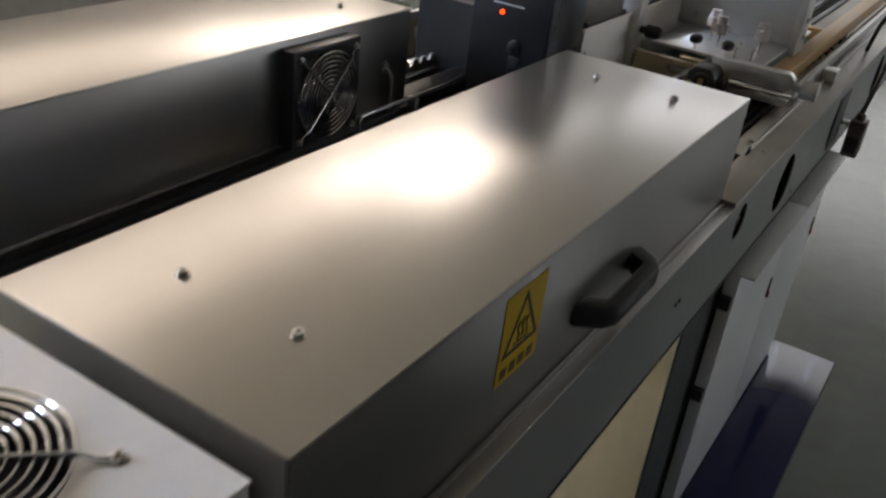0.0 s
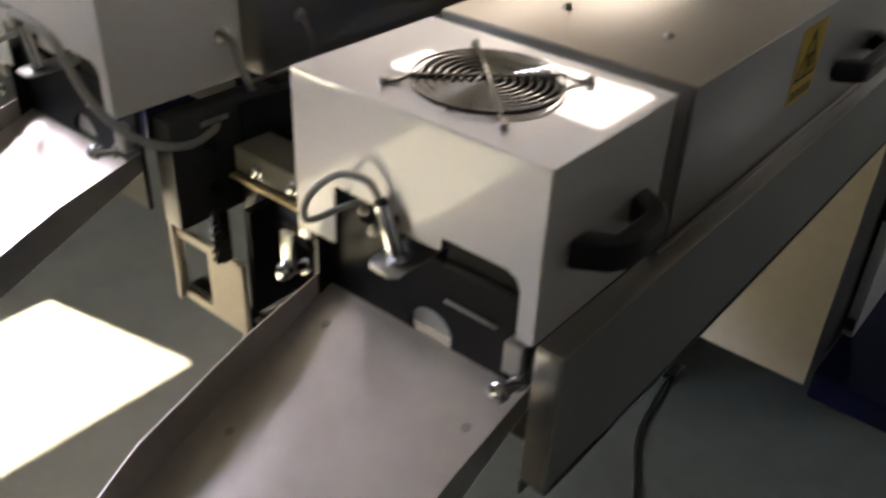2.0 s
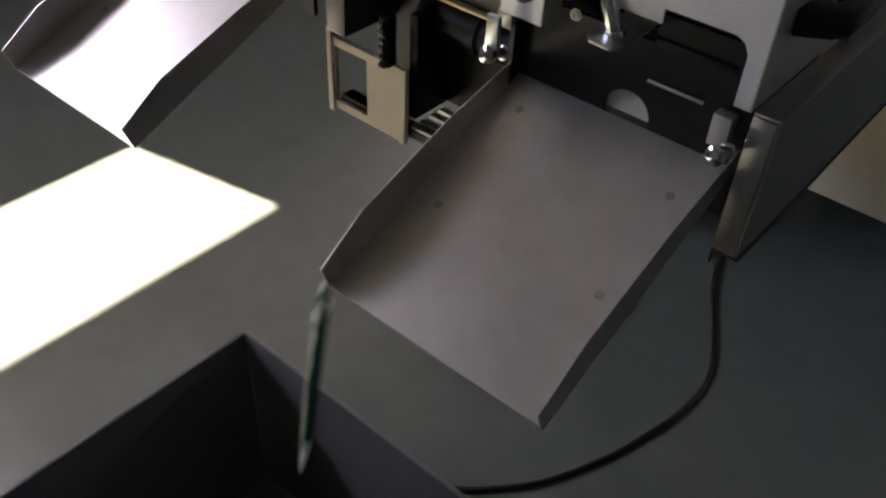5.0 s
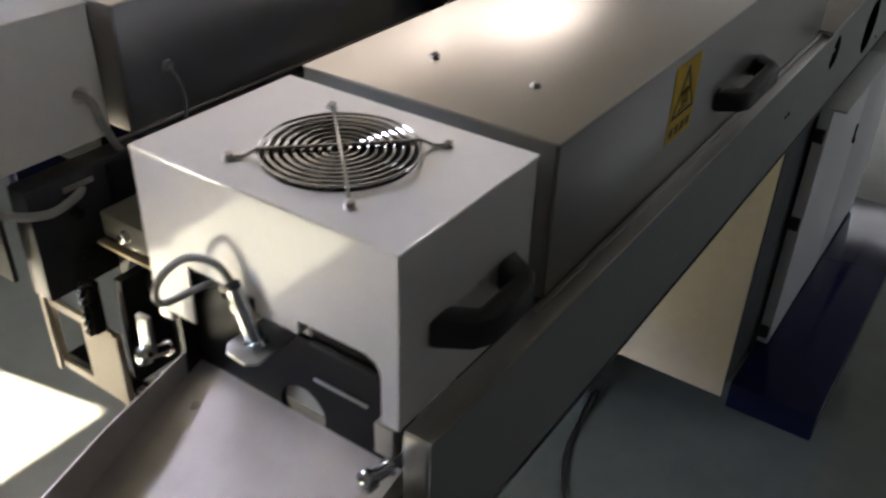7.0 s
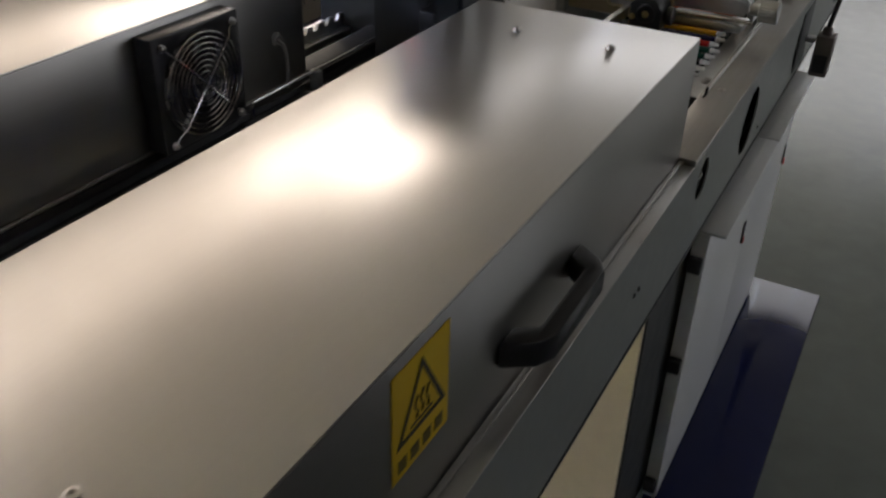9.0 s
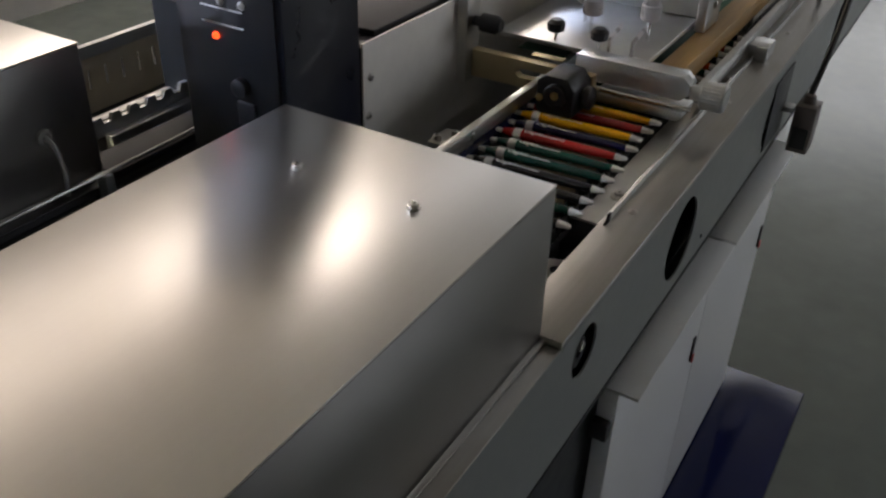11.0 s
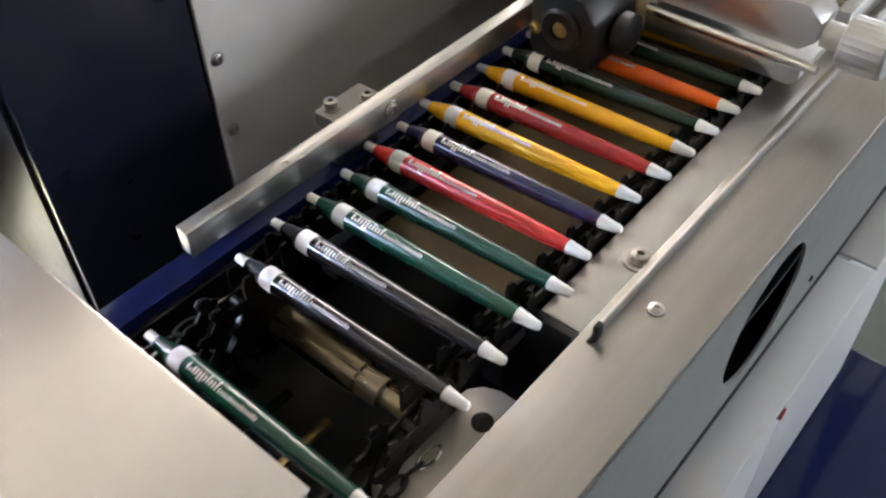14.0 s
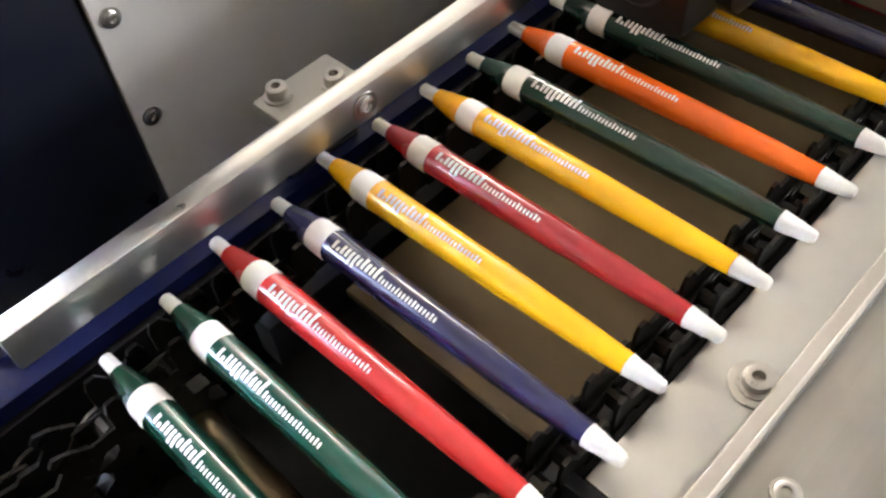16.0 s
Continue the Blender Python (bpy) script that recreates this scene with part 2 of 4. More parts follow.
def screw(name, p, axis, parent, r=0.004, h=0.003, mat=None):
    """A socket screw with a washer."""
    b = lathe([(0, r * 1.35), (0.0008, r * 1.35), (0.0009, r), (h, r), (h + 0.0004, r * 0.8), (h + 0.0004, r * 0.45), (h * 0.45, r * 0.42)], p, axis, 14)
    return part(name, b, mat or ZINC, parent)


# ---- hall ----
HALL = (-3.5, 5.0, -6.0, 11.0, 4.2)
hx0, hx1, hy0, hy1, hz = HALL
solid("floor", box(hx0, hx1, hy0, hy1, -0.1, 0.0), FLOOR, "green painted concrete floor, scuffed and dusty", "floor", "structure")
solid("ceiling", box(hx0, hx1, hy0, hy1, hz, hz + 0.12), CEILING, "pale beige ceiling of the hall", "ceiling", "structure")
BAND = [(-0.1, 2.3), (6.15, 2.3), (6.15, 4.08), (-0.1, 4.08)]
# the clear window through which the sun comes
CLEAR_W = [(-3.7, 2.573), (-0.22, 2.573), (-0.22, 3.173), (-3.7, 3.173)]
solid("wall_west", prism([(hy0, 0), (hy1, 0), (hy1, hz), (hy0, hz)], "x", hx0 - 0.02, hx0, holes=[BAND, CLEAR_W, [(7.9, 2.7), (10.5, 2.7), (10.5, 4.1), (7.9, 4.1)]]), PLASTER, "pale plaster wall with a high window band", "wall", "structure")
# opaque panes added to block the sun; area lamps give the window's light
win = thing("window_1", "high band of frosted white panes that keep the sun out", "window")
win["kind"] = "structure"
for k in range(6):
    y0, y1 = -0.1 + 6.25 / 6 * k, -0.1 + 6.25 / 6 * (k + 1)
    part("pane", box(hx0 - 0.031, hx0 - 0.022, y0 + (0.02 if k else -0.05), y1 + (-0.02 if k < 5 else 0.1), 2.22, 4.16), FROSTED, win)
    part("mullion", box(hx0 - 0.034, hx0 - 0.022, y1 - 0.018, y1 + 0.018, 2.3, 4.08), WHITE, win)
part("pane", box(hx0 - 0.031, hx0 - 0.022, 7.8, 10.6, 2.6, 4.17), FROSTED, win)
PANEL = material("brushed_print_panel", (0.72, 0.69, 0.64), 0.52, 0.2, 0.06, 60, 0.04)
# unseen dark wall, added to block light from the near floor and reflections
DARK_BLOCKER = material("dark_blocker_paint", (0.055, 0.052, 0.05), 0.7, 0.0, 0.1, 20, 0.05)
solid("wall_light_blocker", box(1.25, 1.35, hy0, 1.45, 0, hz), DARK_BLOCKER, "unseen dark wall added to keep light off the near floor", "wall", "structure")
solid("wall_south", box(hx0, hx1, hy0 - 0.2, hy0, 0, hz), PLASTER, "plain pale plaster wall", "wall", "structure")
solid("wall_east", prism([(hy0, 0), (hy1, 0), (hy1, hz), (hy0, hz)], "x", hx1, hx1 + 0.2, holes=[[(3.4, 1.1), (7.6, 1.1), (7.6, 3.1), (3.4, 3.1)]]), PLASTER, "pale plaster wall with a long window opening", "wall", "structure")
solid("wall_north", prism([(hx0, 0), (hx1, 0), (hx1, hz), (hx0, hz)], "y", hy1, hy1 + 0.2, holes=[[(-3.3, 1.3), (2.1, 1.3), (2.1, 3.3), (-3.3, 3.3)]]), PLASTER, "pale plaster wall with a wide window opening", "wall", "structure")

# opaque panes added to the unseen windows so that no sky light enters
for nm, bx in (("window_2", [box(hx1 + 0.1, hx1 + 0.11, 3.4 + 1.4 * k, 4.79 + 1.4 * k, 1.1, 3.1) for k in range(3)]), ("window_3", [box(-3.3 + 1.8 * k, -1.51 + 1.8 * k, hy1 + 0.1, hy1 + 0.11, 1.3, 3.3) for k in range(3)])):
    w = thing(nm, "wide window with opaque white panes added to keep the sky out", "window")
    w["kind"] = "structure"
    for b in bx:
        part("pane", b, FROSTED, w)


# unseen glowing fittings, added to put bright reflections on the oven tops
def glare_light(x, y, z, w, d):
    t = thing("glare_light", "unseen glowing fitting placed for bright reflections on the oven top", "ceiling light", "ceiling lights of the hall", (x, y, z))
    for u in (-w / 3, w / 3):
        part("hanger", tube([(u, 0, 0.06), (u, 0, hz - z)], 0.006, 8), ZINC, t)
    part("housing", box(-w / 2 - 0.03, w / 2 + 0.03, -d / 2 - 0.03, d / 2 + 0.03, 0, 0.06, 0.004), WHITE, t)
    part("diffuser", box(-w / 2, w / 2, -d / 2, d / 2, -0.02, -0.001, 0.004), LAMP_GLOW, t)


for x, y, z, w, d in ((-2.85, 4.75, 3.40, 1.0, 0.75), (-3.2, 3.5, 2.93, 0.28, 0.35)):
    glare_light(x, y, z, w, d)

# ---- the two printing lines ----
DX = -0.487
RISE = {0.0: 0.0, DX: 0.008}  # the second line stands a little higher
ZB = 0.945
ZT = 1.08


def fan_guard(parent, cx, cy, cz, axis, n_rings=9, r_out=0.055, lug=0.0525, cross=True):
    """Round wire guard: rings, two crossing wires, four lugs with screws. axis z or x gives its facing."""
    def at(u, v, w):
        return (cx + u, cy + v, cz + w) if axis == "z" else (cx + w, cy + u, cz + v)
    for k in range(n_rings):
        r = r_out * (k + 1.2) / (n_rings + 0.2)
        pts = [at(r * math.cos(a), r * math.sin(a), 0.004 - 0.0015 * (1 - r / r_out)) for a in (2 * math.pi * i / 40 for i in range(41))]
        part("guard_ring", tube(pts, 0.0011, 6, cap=False), CHROME, parent)
    for s in (1, -1):
        pts = [at(-lug, -lug * s, 0.001), at(-lug * 0.86, -lug * 0.86 * s, 0.0015), at(-lug * 0.74, -lug * 0.74 * s, 0.006), at(lug * 0.74, lug * 0.74 * s, 0.006), at(lug * 0.86, lug * 0.86 * s, 0.0015), at(lug, lug * s, 0.001)]
        part("cross_wire", tube(pts, 0.0014, 8), CHROME, parent)
    for u in (-1, 1):
        for v in (-1, 1):
            d = (0, 0, 1) if axis == "z" else (1, 0, 0)
            screw("guard_screw", at(u * lug, v * lug, 0.0002), d, parent, 0.0034, 0.0042)


def fan(parent, cx, cy, cz, axis):
    """Dark axial fan behind its guard."""
    d = Vector((0, 0, -1)) if axis == "z" else Vector((-1, 0, 0))
    o = Vector((cx, cy, cz)) + d * 0.004
    part("fan_duct", lathe([(0.03, 0.053), (0.0, 0.053), (0.0, 0.0515), (0.028, 0.05)], o, d, 40), BLACK, parent)
    f = lathe([(0.006, 0.014), (0.004, 0.019), (0.016, 0.019)], o, d, 20)
    for k in range(7):
        a = 2 * math.pi * k / 7
        m = Matrix.Translation(o + d * 0.013) @ d.to_track_quat("Z", "Y").to_matrix().to_4x4() @ Matrix.Rotation(a, 4, "Z") @ Matrix.Rotation(radians(28), 4, "X")
        b = box(0.018, 0.048, -0.010, 0.010, -0.0008, 0.0008)
        b.transform(m)
        part("fan_blade", b, BLACK, parent)
    part("fan_hub", f, BLACK, parent)


def handle(parent, x, y0, y1, z, out=0.036):
    """Black bow handle on a face that looks along +x."""
    prof = [(x - 0.0005, y0), (x + out * 0.75, y0 + 0.016), (x + out, y0 + 0.03), (x + out, y1 - 0.03), (x + out * 0.75, y1 - 0.016), (x - 0.0005, y1), (x - 0.0005, y1 - 0.024), (x + out * 0.5, y1 - 0.034), (x + out * 0.5, y0 + 0.034), (x - 0.0005, y0 + 0.024)]
    part("handle", prism(prof, "z", z - 0.0115, z + 0.0115, bev=0.004), BLACK, parent, "black plastic bow handle")


def oven(dx, front):
    t = thing("curing_oven", "long brushed steel oven hood with " + ("black handle and yellow warning label" if front else "a fan on its side"), "oven", "curing ovens", (dx, 0, ZB))
    o = -0.2413
    zt, wall = ZT - ZB, 0.0015
    part("top_sheet", box(o, 0.0, 0.0, 0.799, zt - 0.002, zt, 0.0009), STEEL, t, "brushed steel top sheet")
    part("side_sheet", box(-0.002, 0.0, 0.0015, 0.7975, 0.0012, zt - 0.0022, 0.0004), STEEL_SHADED, t)
    part("side_sheet", box(o, o + 0.002, 0.0015, 0.7975, 0.0012, zt - 0.0022, 0.0004), STEEL_SHADED, t)
    part("end_sheet", box(o + 0.0022, -0.0022, 0.0, 0.002, 0.0012, zt - 0.0022, 0.0004), STEEL_SHADED, t)
    part("end_sheet", box(o + 0.0022, -0.0022, 0.797, 0.799, 0.03, zt - 0.0022, 0.0004), STEEL_SHADED, t)
    for x, y in ((-0.166, 0.084), (-0.066, 0.081), (-0.163, 0.719), (-0.065, 0.718)):
        screw("screw", (x, y, zt + 0.0002), (0, 0, 1), t, 0.0038, 0.0035)
    if front:
        handle(t, 0.0002, 0.350, 0.500, 0.047, 0.030)
        s = part("warning_label", prism([(0.219, 0.048), (0.281, 0.048), (0.281, 0.124), (0.219, 0.124)], "x", 0.0002, 0.0007), YELLOW, t, "yellow hot surface warning label")
        cy, cz = 0.25, 0.092
        outer = [(cy - 0.027, cz - 0.021), (cy + 0.027, cz - 0.021), (cy, cz + 0.027)]
        inner = [(cy - 0.0215, cz - 0.0178), (cy + 0.0215, cz - 0.0178), (cy, cz + 0.0205)]
        part("triangle", prism(outer, "x", 0.0008, 0.0011, holes=[inner]), INK, s)
        for k in (-1, 0, 1):
            pts = [(0.001, cy + k * 0.0062 + 0.0016 * math.sin(i * 1.25), cz - 0.011 + i * 0.0026 - abs(k) * 0.001) for i in range(7)]
            part("heat_wave", tube(pts, 0.0006, 6), INK, s)
        part("bar", box(0.0008, 0.0011, cy - 0.012, cy + 0.012, cz - 0.0155, cz - 0.0140), INK, s)
        for k in range(4):
            part("text_bar", box(0.0008, 0.0011, cy - 0.0255 + k * 0.0135, cy - 0.0165 + k * 0.0135, 0.053, 0.062), BROWN_INK, s)
    else:
        part("fan_frame", prism([(0.524, 0.002), (0.652, 0.002), (0.652, 0.126), (0.524, 0.126)], "x", 0.0002, 0.024, holes=[ring(0.589, 0.062, 0.056)], bev=0.002), BLACK, t, "square black fan frame")
        fan(t, 0.022, 0.589, 0.062, "x")
        fan_guard(t, 0.0242, 0.589, 0.062, "x")
        part("grommet", lathe([(0, 0.008), (0.003, 0.008), (0.004, 0.005), (0.0015, 0.003)], (0.0002, 0.742, 0.061), (1, 0, 0), 16), GREY_CABLE, t)
        part("cable", tube(curve([(0.002, 0.742, 0.061), (0.012, 0.744, 0.05), (0.010, 0.748, 0.02), (0.008, 0.745, -0.03)]), 0.0022, 8), GREY_CABLE, t, "thin grey cable")
        part("grommet", lathe([(0, 0.008), (0.003, 0.008), (0.004, 0.005), (0.0015, 0.003)], (0.0002, 0.055, 0.057), (1, 0, 0), 16), GREY_CABLE, t)
        part("cable", tube(curve([(0.002, 0.055, 0.057), (0.012, 0.057, 0.045), (0.014, 0.062, 0.02), (0.008, 0.06, -0.03)]), 0.0022, 8), GREY_CABLE, t, "thin grey cable")
    return t


def cooling_hood(dx, front):
    t = thing("cooling_hood", "white powder-coated sheet metal fan hood at the line's end", "fan hood", "fan hoods", (dx, 0, ZB + RISE[dx]))
    x0, x1, y0, y1, h = -0.234, -0.004, -0.181, -0.022, ZT - ZB
    notch = [(x0, 0.0), (x0 + 0.042, 0.0), (x0 + 0.042, 0.052), (-0.126, 0.052), (-0.126, 0.040), (-0.087, 0.040), (-0.087, 0.052), (-0.030, 0.052), (-0.022, 0.048), (-0.018, 0.040), (-0.018, 0.0), (x1, 0.0), (x1, h - 0.001), (x0, h - 0.001)]
    part("front_sheet", prism(notch, "y", y0, y0 + 0.002), WHITE, t)
    cx, cy = -0.1125, -0.1035
    top = prism([(x0, y0), (x1, y0), (x1, y1), (x0, y1)], "z", h - 0.0015, h, holes=[ring(cx, cy, 0.0545, 48)])
    part("top_sheet", top, WHITE, t)
    part("folded_edge", tube([(x0, y0 + 0.0012, h - 0.0014), (x1, y0 + 0.0012, h - 0.0014)], 0.0016, 10), WHITE, t)
    part("folded_edge", tube([(x1 - 0.0012, y0, h - 0.0014), (x1 - 0.0012, y1, h - 0.0014)], 0.0016, 10), WHITE, t)
    part("folded_edge", tube([(x1 - 0.0012, y0 + 0.0012, 0), (x1 - 0.0012, y0 + 0.0012, h - 0.0014)], 0.0016, 10), WHITE, t)
    if front:
        part("side_sheet", box(x1 - 0.002, x1, y0 + 0.002, y1, 0, h - 0.0016), WHITE, t)
        handle(t, x1 + 0.0002, -0.152, -0.045, 0.060, 0.033)
    else:
        part("side_sheet", prism([(y0 + 0.002, 0), (y1, 0), (y1, h - 0.0016), (y0 + 0.002, h - 0.0016)], "x", x1 - 0.002, x1, holes=[ring(-0.048, 0.05, 0.0085)]), WHITE, t)
        part("cable", tube(curve([(x1 - 0.02, -0.05, 0.05), (x1 + 0.012, -0.046, 0.046), (x1 + 0.016, -0.04, 0.02), (x1 + 0.012, -0.02, -0.02), (x1 + 0.02, 0.0, -0.05)]), 0.0042, 10), GREY_CABLE, t, "light grey cable")
    part("side_sheet", box(x0, x0 + 0.002, y0 + 0.002, y1, 0, h - 0.0016), WHITE, t)
    part("back_sheet", box(x0, x1, y1 - 0.002, y1, 0.0, h - 0.0016), WHITE, t)
    fan(t, cx, cy, h - 0.002, "z")
    fan_guard(t, cx, cy, h + 0.0002, "z")
    return t


def tray(dx):
    t = thing("discharge_tray", "sloping satin steel discharge tray with upturned sides", "tray", "discharge trays", (dx, 0, RISE[dx]))

    def z(y):
        return 0.866 + 0.43 * (y + 0.188)
    xl, xr, ya, yb = -0.226, -0.012, -0.1565, -0.395
    part("tray_floor", prism([(ya, z(ya)), (yb, z(yb)), (yb, z(yb) - 0.0015), (ya, z(ya) - 0.0015)], "x", xl, xr), TRAY, t)
    for x in (xl - 0.0015, xr):
        side = [(ya, z(ya) - 0.002), (yb, z(yb) - 0.002), (yb - 0.009, z(yb) + 0.024), (-0.355, z(-0.355) + 0.040), (-0.25, z(-0.25) + 0.034), (ya, z(ya) + 0.018)]
        part("tray_side", prism(side, "x", x, x + 0.0015), TRAY, t)
    for x, y in ((-0.199, -0.188), (-0.037, -0.294), (-0.199, -0.294), (-0.04, -0.2)):
        part("rivet", lathe([(0, 0.004), (0.0006, 0.0035), (0.0008, 0.001)], (x, y, z(y) + 0.0001), (0, -0.4, 1), 12), BEAM, t)
    return t


def discharge_block(dx):
    """Black plates under the hood that carry the tray, with the sensor bracket."""
    t = thing("discharge_block", "black steel discharge plates with a pen sensor and its bracket", "machine part", "discharge blocks", (dx, 0, RISE[dx]))
    part("end_plate", prism([(-0.224, 0.83), (-0.012, 0.83), (-0.012, 0.965), (-0.03, 0.98), (-0.10, 0.98), (-0.10, 0.955), (-0.19, 0.955), (-0.19, 0.985), (-0.224, 0.985)], "y", -0.155, -0.150, holes=[ring(-0.114, 0.884, 0.022)]), BLACK_METAL, t)
    part("back_plate", box(-0.224, -0.012, -0.03, -0.024, 0.895, 0.96), BLACK_METAL, t)
    # white plate added to give the brightness that shows through the hole
    part("hole_backing", box(-0.15, -0.08, -0.1485, -0.146, 0.881, 0.908), WHITE, t, "white plate added for the brightness seen through the round hole")
    part("side_plate", box(-0.229, -0.2245, -0.17, -0.02, 0.84, 0.95), BLACK_METAL, t)
    part("guide_bar", box(-0.10, -0.03, -0.158, -0.1555, 0.955, 0.961, 0.001), BLACK_METAL, t, "dark steel guide bar")
    # second bar: thin bright strip added for light showing through a slit
    part("guide_bar", box(-0.10, -0.05, -0.1568, -0.1555, 0.921, 0.924, 0.0003), ALU, t)
    part("side_block", box(-0.036, -0.020, -0.167, -0.1555, 0.897, 0.925, 0.001), ALU_WARM, t)
    part("bracket", prism([(-0.138, -0.198), (-0.131, -0.206), (-0.112, -0.208), (-0.105, -0.202), (-0.108, -0.122), (-0.138, -0.122)], "z", 0.963, 0.9655, bev=0.0006), ALU, t, "small aluminium sensor bracket")
    s = part("sensor", lathe([(0, 0.0085), (0.004, 0.0085), (0.0045, 0.0062), (0.034, 0.0062), (0.036, 0.0056), (0.044, 0.0056)], (-0.119, -0.188, 0.9657), (-0.42, 0.0, 1), 18), CHROME, t, "threaded cylindrical metal sensor")
    part("end_cap", lathe([(0.044, 0.0052), (0.0475, 0.0052), (0.049, 0.003)], (-0.119, -0.188, 0.9657), (-0.42, 0.0, 1), 14), BLACK, s)
    part("sensor_cable", tube(curve([(-0.138, -0.188, 1.009), (-0.149, -0.191, 1.022), (-0.172, -0.198, 1.020), (-0.195, -0.205, 0.995), (-0.2, -0.200, 0.972), (-0.175, -0.17, 0.985), (-0.14, -0.12, 0.985)]), 0.0028, 10), GREY_CABLE, t, "thin light grey cable")
    for p in ((-0.2235, -0.197, 0.915), (-0.0125, -0.193, 0.912)):
        part("bolt", lathe([(0, 0.007), (0.0015, 0.007), (0.002, 0.005), (0.02, 0.005), (0.021, 0.008), (0.026, 0.008), (0.028, 0.005)], (p[0], p[1] + 0.012, p[2] - 0.004), (0, -1, 0.3), 14), CHROME, t, "shiny bolt with nuts")
    part("bolt_tab", box(-0.230, -0.217, -0.205, -0.2, 0.917, 0.952, 0.001), ALU, t)
    for x in (-0.185, -0.175):
        screw("pin", (x, -0.1555, 0.968 - (x + 0.185) * 1.5), (0, -1, 0), t, 0.004, 0.003)
    return t


def beam(dx, front):
    """Long steel side beam."""
    t = thing("side_beam", "long steel side beam of the printing line with round holes", "beam", "side beams", (dx, 0, 0))
    hs = [ring(0.850, 0.906, 0.025), ring(1.110, 0.878, 0.047, 40), ring(1.497, 0.876, 0.047, 40), ring(1.95, 0.876, 0.047, 40)] if front else []
    y0, side, top = (-0.177, BEAM_SIDE, BEAM) if front else (0.004, DARK, BLACK_METAL)
    part("side_plate", prism([(y0, 0.815), (3.2, 0.815), (3.2, ZB - 0.001), (y0, ZB - 0.001)], "x", 0.0165, 0.0185, holes=hs), side, t)
    part("inner_plate", box(-0.003, -0.001, y0, 3.2, 0.80, ZB - 0.002), DARK, t)
    part("top_plate", box(-0.003, 0.019, y0 - 0.0005, 0.795, ZB - 0.003, ZB, 0.0012), top, t)
    part("top_plate", box(-0.028, 0.019, 0.7955, 3.2, ZB - 0.003, ZB + 0.006, 0.0012), top, t)
    part("end_plate", box(-0.0028, 0.0162, y0 - 0.001, y0 + 0.001, 0.816, ZB - 0.0032, 0.0005), top, t)
    part("bottom_lip", box(0.0, 0.020, y0 + 0.001, 3.2, 0.812, 0.8145), DARK, t)
    part("edge_strip", box(0.0005, 0.0055, -0.02, 0.82, ZB + 0.0002, ZB + 0.003, 0.0008), BEAM, t)
    if front:
        b = part("socket_bolt", lathe([(0, 0.016), (0.006, 0.016), (0.008, 0.014), (0.008, 0.006), (0.004, 0.005)], (0.006, 0.850, 0.902), (1, 0, 0), 18), BLACK_METAL, t)
        screw("bolt_face", (0.0142, 0.852, 0.908), (1, 0, 0), b, 0.004, 0.002, CHROME)
        for p in ((0.62, 0.885), (0.633, 0.885), (1.2, 0.835)):
            screw("small_screw", (0.0187, p[0], p[1]), (1, 0, 0), t, 0.002, 0.001, BLACK_METAL)
        for y in (1.011, 1.32, 1.62):
            screw("top_screw", (-0.008, y, ZB + 0.0062), (0, 0, 1), t, 0.0034, 0.0012)
    return t


for dx, front in ((0.0, True), (DX, False)):
    oven(dx, front)
    cooling_hood(dx, front)
    tray(dx)
    discharge_block(dx)
    beam(dx, front)


def inner_beam(dx):
    t = thing("inner_beam", "navy-painted inner side beam of the printing line", "beam", "inner beams", (dx, 0, 0))
    part("side_plate", box(-0.236, -0.217, -0.02, 3.2, 0.80, 0.929, 0.001), NAVY, t)
    part("oven_support", box(-0.2405, -0.225, -0.176, 0.798, 0.9295, ZB - 0.0005, 0.001), BEAM, t)
    part("guide_plate", box(-0.2165, -0.213, 0.80, 3.2, 0.86, 0.922, 0.0005), BLACK_METAL, t)
    return t


inner_beam(0.0)
inner_beam(DX)


# ---- cabinets and base under the line ----
cab = thing("machine_cabinet", "white enamelled machine base cabinet with cream end panel", "cabinet")
part("end_panel", box(-0.235, 0.003, 0.757, 0.763, 0.291, 0.80, 0.001), CREAM, cab, "cream end panel")
part("body", box(-0.235, -0.002, 0.80, 1.64, 0.29, 0.8115), DARK, cab)
for y0, y1, z0, z1 in ((0.958, 1.297, 0.290, 0.775), (1.301, 1.64, 0.290, 0.775)):
    d = part("door", box(0.003, 0.024, y0, y1, z0, z1, 0.002), CABINET, cab, "white door")
    part("top_flange", box(-0.001, 0.044, y0 + 0.001, y1 - 0.001, z1 + 0.0005, z1 + 0.004, 0.001), CABINET, d)
    part("latch", box(0.0243, 0.027, y1 - 0.03, y1 - 0.022, 0.60, 0.64, 0.001), BLACK, d)
    part("latch_tab", box(0.0272, 0.029, y1 - 0.029, y1 - 0.023, 0.60, 0.612, 0.0005), RED, d)
for z in (0.31, 0.55, 0.72):
    part("hinge", box(0.0035, 0.022, 0.944, 0.957, z, z + 0.022, 0.002), BLACK, cab)
cab_b = thing("machine_cabinet", "dark machine base cabinet under the second line", "cabinet")
part("body", box(DX - 0.235, DX - 0.002, 0.80, 2.2, 0.0, 0.8115), DARK, cab_b)
base = thing("navy_base", "glossy navy-painted steel base step beside the cabinet", "machine base")
part("top_sheet", box(0.004, 0.160, 0.812, 1.695, 0.228, 0.285, 0.003), NAVY, base)
for y in (1.1, 1.62):
    part("foot", box(0.006, 0.05, y, y + 0.03, 0.0, 0.2275), DARK, base)
part("core", box(-0.23, 0.0, 1.30, 1.66, 0.0, 0.288), DARK, base)

